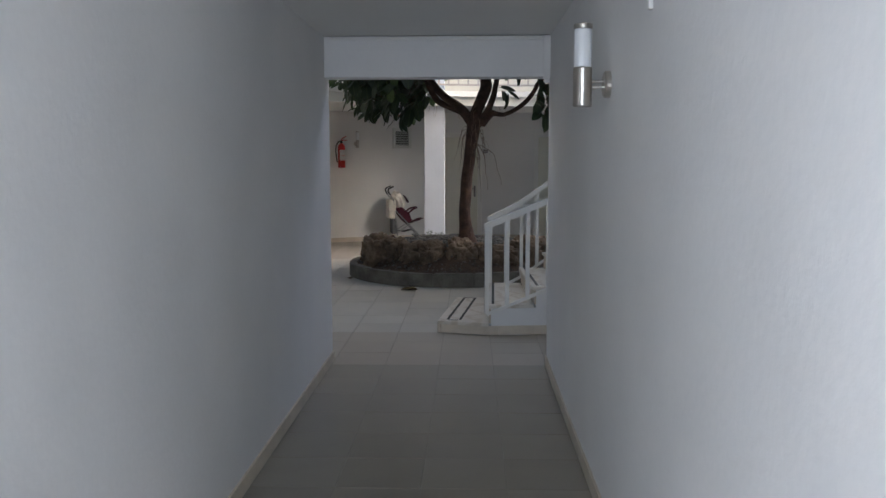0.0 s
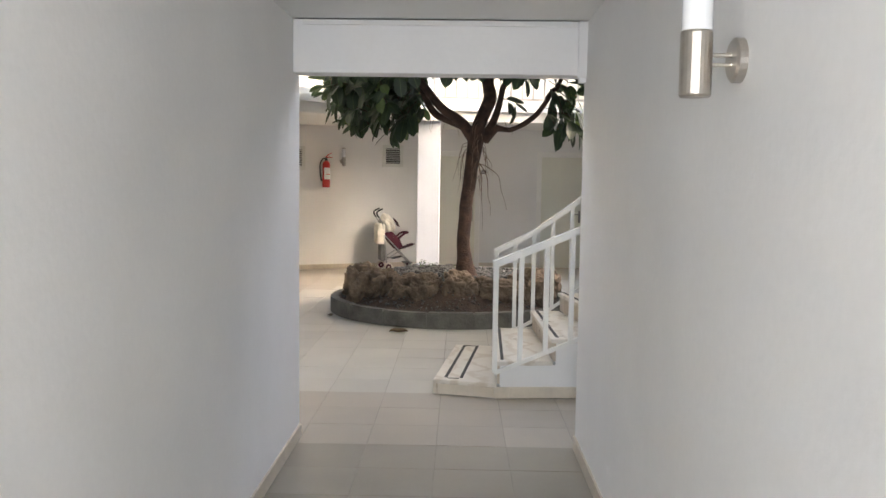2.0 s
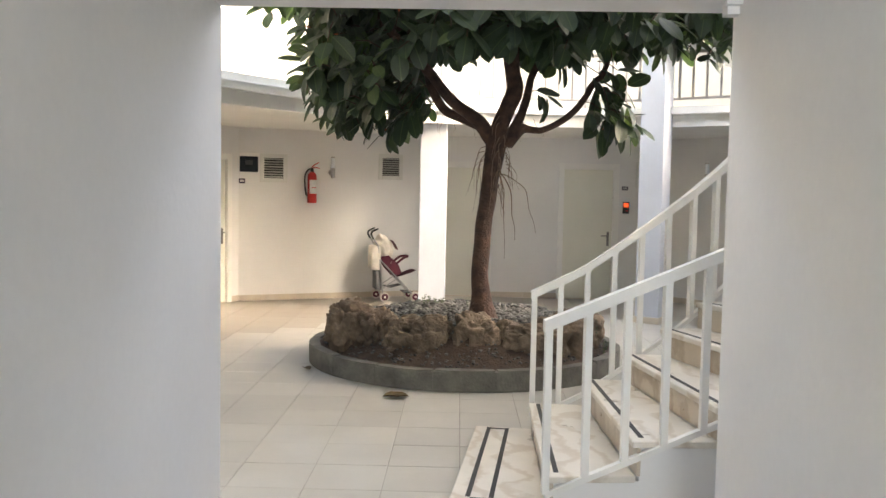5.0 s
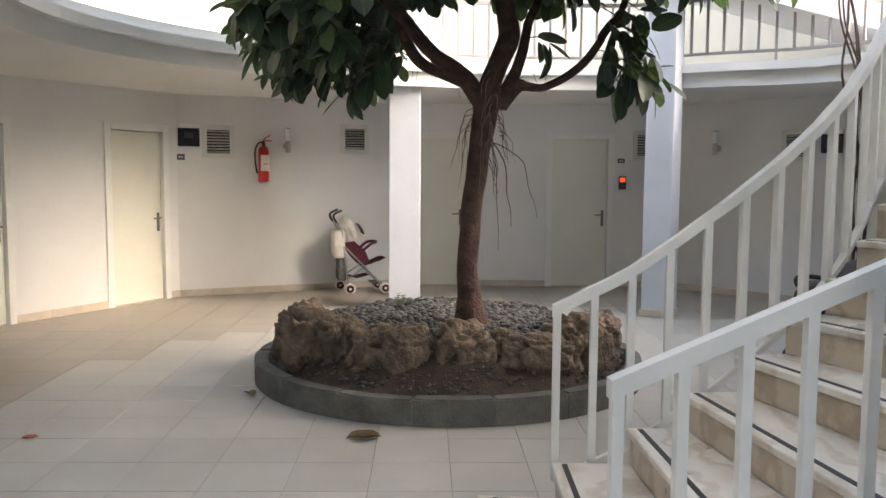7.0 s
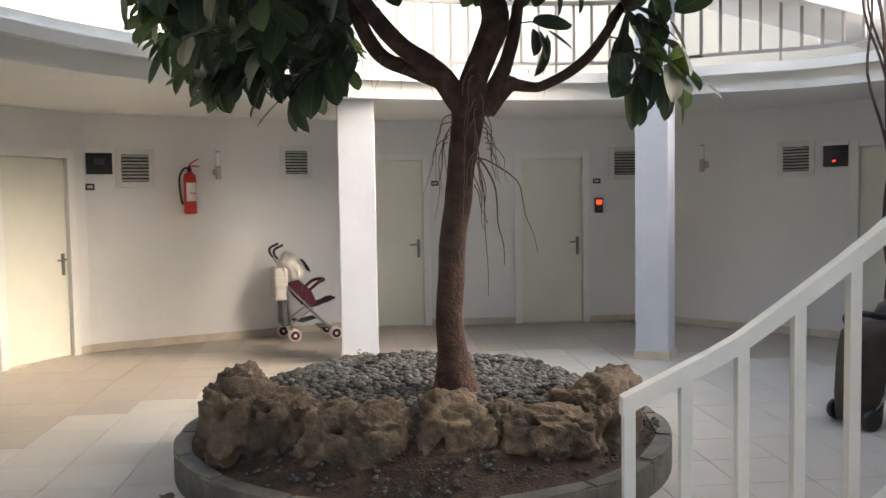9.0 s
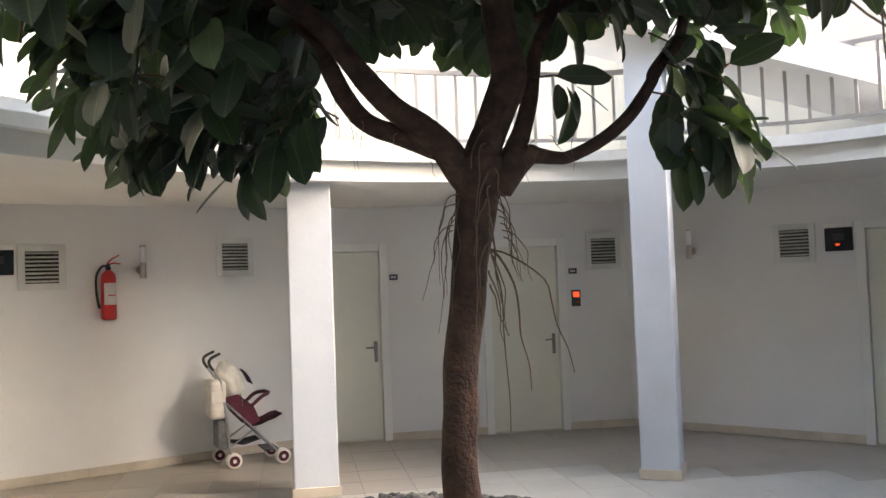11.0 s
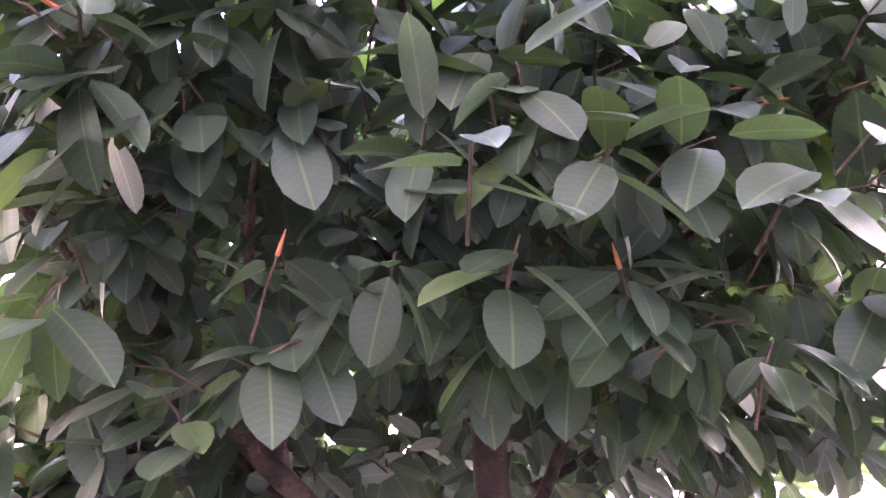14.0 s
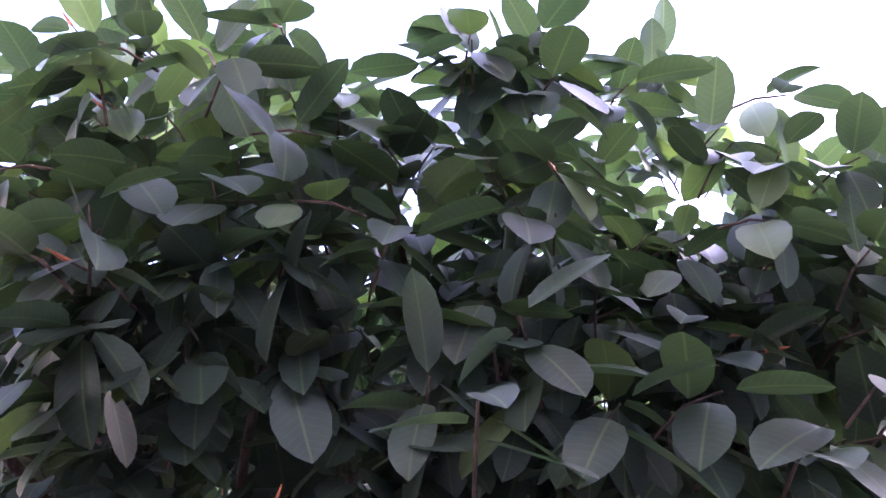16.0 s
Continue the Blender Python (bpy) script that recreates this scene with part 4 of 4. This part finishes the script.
part("bar", box(-0.02, 0.045, -0.156, -0.1535, 0.222, 0.232), RED, lab, "red printed line")
vv = lathe([(0.024, 0.46), (0.024, 0.49), (0.016, 0.5), (0.016, 0.52)], 14)
vv.transform(pose(0, -0.085, 0))
part("valve", vv, BLACK, fx)
part("lever", tube([(-0.01, -0.085, 0.52, 0.008), (0.03, -0.085, 0.56, 0.008), (0.1, -0.085, 0.6, 0.006)], 8), RED, fx)
part("carry_handle", tube([(-0.01, -0.085, 0.51, 0.008), (0.05, -0.085, 0.525, 0.008), (0.11, -0.085, 0.515, 0.006)], 8), RED, fx)
part("hose", tube([tuple(q) for q in spline([(-0.015, -0.085, 0.5, 0.011), (-0.06, -0.09, 0.49, 0.011), (-0.105, -0.09, 0.41, 0.011), (-0.11, -0.09, 0.28, 0.011), (-0.09, -0.085, 0.14, 0.012), (-0.075, -0.085, 0.11, 0.014)], 5)], 8), BLACK, fx, "black rubber hose", True)
part("bracket", box(-0.03, 0.03, -0.02, -0.001, 0.36, 0.42, 0.003), STEEL, fx)
# trunking on the corridor wall
tk = thing("cable_trunking", Matrix.Translation((XR, 2.77, 2.08)), "short white plastic cable trunking on the corridor wall", "cable trunking")
part("channel", box(-0.016, -0.0005, -0.015, 0.015, 0, 0.68, 0.003), TRIM, tk)

# ---- pushchair by the wall ----
st = thing("pushchair", pose(-1.06, 16.42, 0.0, 0, 0, 14), "folding pushchair with cream hood and maroon seat", "pushchair")


def wheel(x, y):
    for dy in (-0.027, 0.027):
        w = lathe([(0.03, -0.014), (0.062, -0.016), (0.07, -0.008), (0.07, 0.008), (0.062, 0.016), (0.03, 0.014)], 20)
        w.transform(pose(x, y + dy, 0.071, 90))
        t = part("wheel", w, FABRIC, st, "cream rimmed pushchair wheel", True)
        d = lathe([(0.05, -0.0175), (0.05, 0.0175)], 18)
        d.transform(pose(x, y + dy, 0.071, 90))
        part("disc", d, MAROON, t, "maroon wheel disc")
        h = lathe([(0.018, -0.02), (0.018, 0.02)], 12)
        h.transform(pose(x, y + dy, 0.071, 90))
        part("hub", h, FABRIC, t)


for x, y in ((-0.17, 0.2), (-0.1, -0.2), (0.33, 0.2), (0.36, -0.2)):
    wheel(x, y)
for sy in (-0.18, 0.18):
    part("back_leg", rod((-0.12, sy, 0.09), (-0.2, sy, 0.82), 0.011), CHROME, st)
    part("front_leg", rod((0.34, sy, 0.09), (-0.17, sy, 0.62), 0.011), CHROME, st)
    part("link", rod((-0.12, sy, 0.2), (0.12, sy, 0.36), 0.008), CHROME, st)
    part("push_bar", rod((-0.2, sy, 0.82), (-0.27, sy, 0.93), 0.011), CHROME, st)
    part("grip", tube([tuple(q) for q in spline([(-0.265, sy, 0.92, 0.013), (-0.3, sy, 0.98, 0.014), (-0.29, sy, 1.03, 0.014), (-0.2, sy, 1.075, 0.013)], 4)], 10), BLACK, st, "curved black foam grip", True)
part("axle", rod((-0.13, -0.2, 0.09), (-0.13, 0.2, 0.09), 0.008), CHROME, st)
part("axle", rod((0.34, -0.2, 0.09), (0.34, 0.2, 0.09), 0.008), CHROME, st)
part("footrest", box(0.2, 0.34, -0.17, 0.17, 0.12, 0.135, 0.005), BLACK, st)


def cloth(rows, thick):
    """A padded sheet across the pushchair through rows of x, z, half width."""
    bm = bmesh.new()
    g = [[bm.verts.new((x + 0.008 * noise.noise(Vector((x * 9, j, z * 9))), -w + 2 * w * j / 6, z + 0.012 * noise.noise(Vector((j * 0.9, x * 12, z * 7))))) for j in range(7)] for x, z, w in rows]
    for a, b in zip(g, g[1:]):
        for j in range(6):
            bm.faces.new((a[j], a[j + 1], b[j + 1], b[j]))
    bmesh.ops.solidify(bm, geom=bm.faces[:], thickness=thick)
    return bm


part("seat", cloth(spline([(-0.17, 0.66, 0.17), (-0.05, 0.5, 0.18), (0.06, 0.37, 0.18), (0.22, 0.4, 0.18), (0.33, 0.44, 0.17), (0.38, 0.46, 0.15)], 4), 0.035), MAROON, st, "maroon padded seat", True)
for sy in (-0.172, 0.155):
    bm = prism([(-0.17, 0.66), (-0.04, 0.68), (0.1, 0.56), (0.16, 0.42), (0.05, 0.36), (-0.06, 0.48)], 0, 0.016)
    bm.transform(pose(0, sy + 0.016, 0, 90))
    part("side_wing", bm, MAROON, st, "maroon side panel")
part("bumper_bar", tube([tuple(q) for q in spline([(0.08, -0.17, 0.56, 0.017), (0.18, -0.16, 0.64, 0.018), (0.26, -0.08, 0.66, 0.018), (0.26, 0.08, 0.66, 0.018), (0.18, 0.16, 0.64, 0.018), (0.08, 0.17, 0.56, 0.017)], 4)], 10), MAROON, st, "maroon padded bumper bar", True)
bm = bmesh.new()
bmesh.ops.create_icosphere(bm, subdivisions=4, radius=1)
for v in bm.verts:
    n = 1 + 0.16 * noise.noise(v.co * 2.2) + 0.07 * noise.noise(v.co * 6)
    v.co = Vector((v.co.x * 0.13 * n - 0.09 + 0.05 * -v.co.z, v.co.y * 0.18 * n, v.co.z * 0.19 * n + 0.79))
part("hood", bm, FABRIC, st, "folded cream canvas hood", True)
part("blanket", cloth(spline([(-0.13, 0.9, 0.16), (-0.06, 0.78, 0.18), (-0.01, 0.66, 0.185), (0.0, 0.56, 0.185)], 5), 0.06), FABRIC, st, "crumpled white cloth over the backrest", True)
part("hood_trim", cloth([(0.035, 0.895, 0.15), (0.075, 0.83, 0.15), (0.105, 0.76, 0.15)], 0.02), MAROON, st, "maroon hood edge", True)
bg = box(-0.3, -0.15, -0.19, 0.18, 0.46, 0.82, 0.04)
part("shopping_bag", bg, FABRIC, st, "cream cloth bag hung behind", True)
part("bag_flap", box(-0.29, -0.17, -0.2, -0.185, 0.62, 0.72, 0.006), FABRIC, st)
part("basket", cloth([(-0.24, 0.46, 0.16), (-0.19, 0.24, 0.16), (0.0, 0.2, 0.16), (0.16, 0.24, 0.16)], 0.012), GREYMESH, st, "grey mesh basket", True)
part("side_pocket", box(-0.23, -0.14, -0.165, 0.165, 0.17, 0.455, 0.02), GREYMESH, st, "grey mesh back panel", True)

# ---- dark folded pushchair behind the stairs ----
dk = thing("folded_pushchair", pose(3.0, 12.1, 0, 0, 0, 10), "dark brown folded pushchair with a black handle", "pushchair")
bm = bmesh.new()
g = [[bm.verts.new((x + w * math.cos(a), 0.16 * math.sin(a) + 0.0, z)) for a in [math.tau * j / 14 for j in range(14)]] for x, z, w in ((-0.02, 0.04, 0.13), (-0.02, 0.2, 0.15), (0.0, 0.45, 0.16), (0.04, 0.62, 0.17), (0.1, 0.7, 0.12))]
for r0, r1 in zip(g, g[1:]):
    for j in range(14):
        bm.faces.new((r0[j], r0[(j + 1) % 14], r1[(j + 1) % 14], r1[j]))
bm.faces.new(g[0][::-1])
bm.faces.new(g[-1])
part("seat_cover", bm, DARKBAG, dk, "dark brown canvas", True)
bm = bmesh.new()
bmesh.ops.create_icosphere(bm, subdivisions=3, radius=1)
for v in bm.verts:
    n = 1 + 0.15 * noise.noise(v.co * 2)
    v.co = Vector((v.co.x * 0.3 * n + 0.42, v.co.y * 0.2 * n, max(v.co.z, -0.8) * 0.2 * n + 0.68))
part("hood", bm, DARKBAG, dk, "crumpled brown canvas hood", True)
part("handle", tube([tuple(q) for q in spline([(-0.02, -0.1, 0.52, 0.018), (-0.17, -0.1, 0.66, 0.018), (-0.2, -0.08, 0.75, 0.02), (-0.05, -0.08, 0.76, 0.02), (0.2, -0.08, 0.7, 0.018), (0.3, -0.1, 0.6, 0.016)], 5)], 8), BLACK, dk, "black foam handle", True)
part("strap", box(0.12, 0.16, -0.19, -0.165, 0.3, 0.62, 0.004), BLACK, dk)
part("buckle", box(0.12, 0.16, -0.2, -0.1905, 0.42, 0.52, 0.004), LABEL, dk, "pale buckle")
for x in (-0.06, 0.5):
    for y in (-0.17, 0.17):
        w = lathe([(0.06, -0.02), (0.07, -0.012), (0.07, 0.012), (0.06, 0.02)], 16)
        w.transform(pose(x, y, 0.071, 90))
        part("wheel", w, BLACK, dk)
part("frame", rod((-0.06, -0.15, 0.09), (0.45, -0.12, 0.6), 0.012), CHROME, dk)
part("frame", rod((0.5, -0.15, 0.09), (0.1, -0.12, 0.6), 0.012), CHROME, dk)


# ---- fallen leaves, weeds, climbing stems ----
def fallen(x, y, z, L, turn, tilt, material, label):
    v, uv, f = SHAPES[int(L * 1000) % 4]
    me = bpy.data.meshes.new("fallen_leaf")
    vv = v.copy()
    vv[:, 2] = np.abs(vv[:, 1]) * 0.5 + 0.02 * np.sin(vv[:, 0] * 9) + 0.02
    me.from_pydata(vv.tolist(), [], f)
    layer = me.uv_layers.new(name="UVMap")
    for lp in me.loops:
        layer.data[lp.index].uv = uv[lp.vertex_index]
    me.materials.append(material)
    ob = new("fallen_leaf", me)
    ob.matrix_world = pose(x, y, z, tilt, 0, turn) @ Matrix.Diagonal((L, L, L, 1))
    tagged(ob, label, "leaf", "fallen leaves")


fallen(-0.6, 10.2, 0.006, 0.21, 6, 0, DRYLEAF, "dry brown and green leaf lying on the tiles")
fallen(-1.4, 11.27, 0.006, 0.13, -60, 0, DRYLEAF, "curled dark dry leaf lying beside the kerb")
fallen(-2.5, 10.2, 0.004, 0.1, 20, 0, BUD, "thin orange leaf sheath lying on the tiles")
fallen(1.0, 10.1, 0.006, 0.19, 15, 0, BUD, "orange dry leaf lying behind the stairs")


def weed(x, y, h, seed):
    r = random.Random(seed)
    w = thing("weed", pose(x, y, mound(x - PX, y - PY)), "small green weed growing in the bed", "weed", "weeds in the bed")
    for k in range(4):
        a = r.uniform(0, 6.3)
        tip = (0.05 * math.cos(a), 0.05 * math.sin(a), h * r.uniform(0.6, 1))
        part("stem", rod((0, 0, -0.01), tip, 0.002, 5), LEAF_YOUNG, w)
        bm = bmesh.new()
        for j in range(5):
            t = 0.4 + 0.15 * j
            bmesh.ops.create_icosphere(bm, subdivisions=1, radius=0.012, matrix=pose(tip[0] * t + r.uniform(-0.02, 0.02), tip[1] * t + r.uniform(-0.02, 0.02), tip[2] * t, r.uniform(-40, 40), r.uniform(-40, 40)) @ Matrix.Diagonal((1.2, 0.8, 0.25, 1)))
        part("foliage", bm, LEAF, w)["kind"] = "stuff"


for k, (x, y, h) in enumerate(((-0.35, 12.3, 0.13), (-0.22, 12.4, 0.08), (0.1, 12.2, 0.11), (1.22, 11.5, 0.2), (1.3, 11.35, 0.16), (1.18, 11.8, 0.14))):
    weed(x, y, h, k)
vine = thing("climbing_plant", pose(3.98, 13.25, 0), "bare dark climbing stems reaching the gallery", "climbing plant")
rr = random.Random(4)
for k in range(5):
    rows = [(rr.uniform(-0.06, 0.06) + 0.06 * math.sin(k + j * 1.3) - 0.006 * j * j, rr.uniform(-0.05, 0.05), 0.0 + j * 0.5, 0.02 - 0.0018 * j) for j in range(8)]
    part("stem", tube([tuple(q) for q in spline(rows, 4)], 7, None, 0.2), BARK, vine)
bm = bmesh.new()
for k in range(170):
    p = Vector((-1.3 + rr.gauss(0, 0.45), rr.gauss(0, 0.3), 4.2 + rr.gauss(0, 0.35)))
    d = Vector((rr.gauss(0, 1), rr.gauss(0, 1), rr.gauss(0, 1))).normalized() * rr.uniform(0.1, 0.35)
    tube([(*p, 0.006), (*(p + d * 0.5 + Vector((0, 0, 0.03))), 0.004), (*(p + d), 0.002)], 4, bm)
for k in range(9):
    tube([tuple(q) for q in spline([(rr.uniform(-0.1, 0.1), 0, 3.2, 0.012), (-0.5, rr.uniform(-0.2, 0.2), 3.6 + rr.uniform(0, 0.3), 0.009), (-1.3 + rr.uniform(-0.4, 0.4), rr.uniform(-0.2, 0.2), 4.2 + rr.uniform(-0.3, 0.4), 0.004)], 4)], 5, bm)
part("twig", bm, ROOT, vine, "dry pale twigs")["kind"] = "stuff"

# ---- floor tiles ----
TS = 0.42
floor = struct("floor", box(-6.3, 6.8, -3.2, 18.0, -0.05, -0.004), GROUT, "beige and pale square ceramic floor tiles", "floor")


def inside(x, y, loop):
    hit = False
    for (x0, y0), (x1, y1) in zip(loop, loop[1:] + loop[:1]):
        if (y0 > y) != (y1 > y) and x < (x1 - x0) * (y - y0) / (y1 - y0) + x0:
            hit = not hit
    return hit


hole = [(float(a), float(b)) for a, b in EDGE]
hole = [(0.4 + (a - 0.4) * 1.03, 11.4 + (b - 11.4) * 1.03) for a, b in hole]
tm = []
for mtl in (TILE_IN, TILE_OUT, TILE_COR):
    bm = box(-TS / 2 + 0.0018, TS / 2 - 0.0018, -TS / 2 + 0.0018, TS / 2 - 0.0018, -0.01, 0.0, 0.0)
    bmesh.ops.bevel(bm, geom=[e for e in bm.edges if min(v.co.z for v in e.verts) > -0.001], offset=0.0012, segments=1, affect="EDGES")
    me = bpy.data.meshes.new("tile")
    bm.to_mesh(me)
    bm.free()
    me.materials.append(mtl)
    tm.append(me)
cells = []
for i in range(-15, 17):
    for j in range(-8, 43):
        x, y = (i + 0.5) * TS, 0.14 + (j + 0.5) * TS
        court = inside(x, y, CORNERS) or any(inside(x + dx, y + dy, CORNERS) for dx in (-0.3, 0.3) for dy in (-0.3, 0.3))
        if not court and not (abs(x) < 1.1 and -3.2 < y < 6.9):
            continue
        if math.hypot(x - PX, y - PY) < PR - 0.35:
            continue
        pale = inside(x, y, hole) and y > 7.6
        # kind 2, from the corridor mouth back, carries painted-in shade
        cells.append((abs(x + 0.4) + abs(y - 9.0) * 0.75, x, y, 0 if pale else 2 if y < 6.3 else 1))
cells.sort()
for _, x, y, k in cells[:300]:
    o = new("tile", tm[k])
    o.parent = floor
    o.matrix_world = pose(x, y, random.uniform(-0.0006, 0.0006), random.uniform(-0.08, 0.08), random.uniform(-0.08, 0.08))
for k in (0, 1, 2):
    src = bmesh.new()
    src.from_mesh(tm[k])
    v0 = np.array([v.co[:] for v in src.verts])
    f0 = [[v.index for v in f.verts] for f in src.faces]
    src.free()
    vs, fs = [], []
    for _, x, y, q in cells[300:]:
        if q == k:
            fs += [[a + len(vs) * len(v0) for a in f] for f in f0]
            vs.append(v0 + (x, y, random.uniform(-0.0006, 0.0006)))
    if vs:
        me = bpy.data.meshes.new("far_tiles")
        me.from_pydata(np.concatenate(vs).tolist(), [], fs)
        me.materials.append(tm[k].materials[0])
        o = new("far_tiles", me)
        o.parent = floor
        o["kind"] = "stuff"
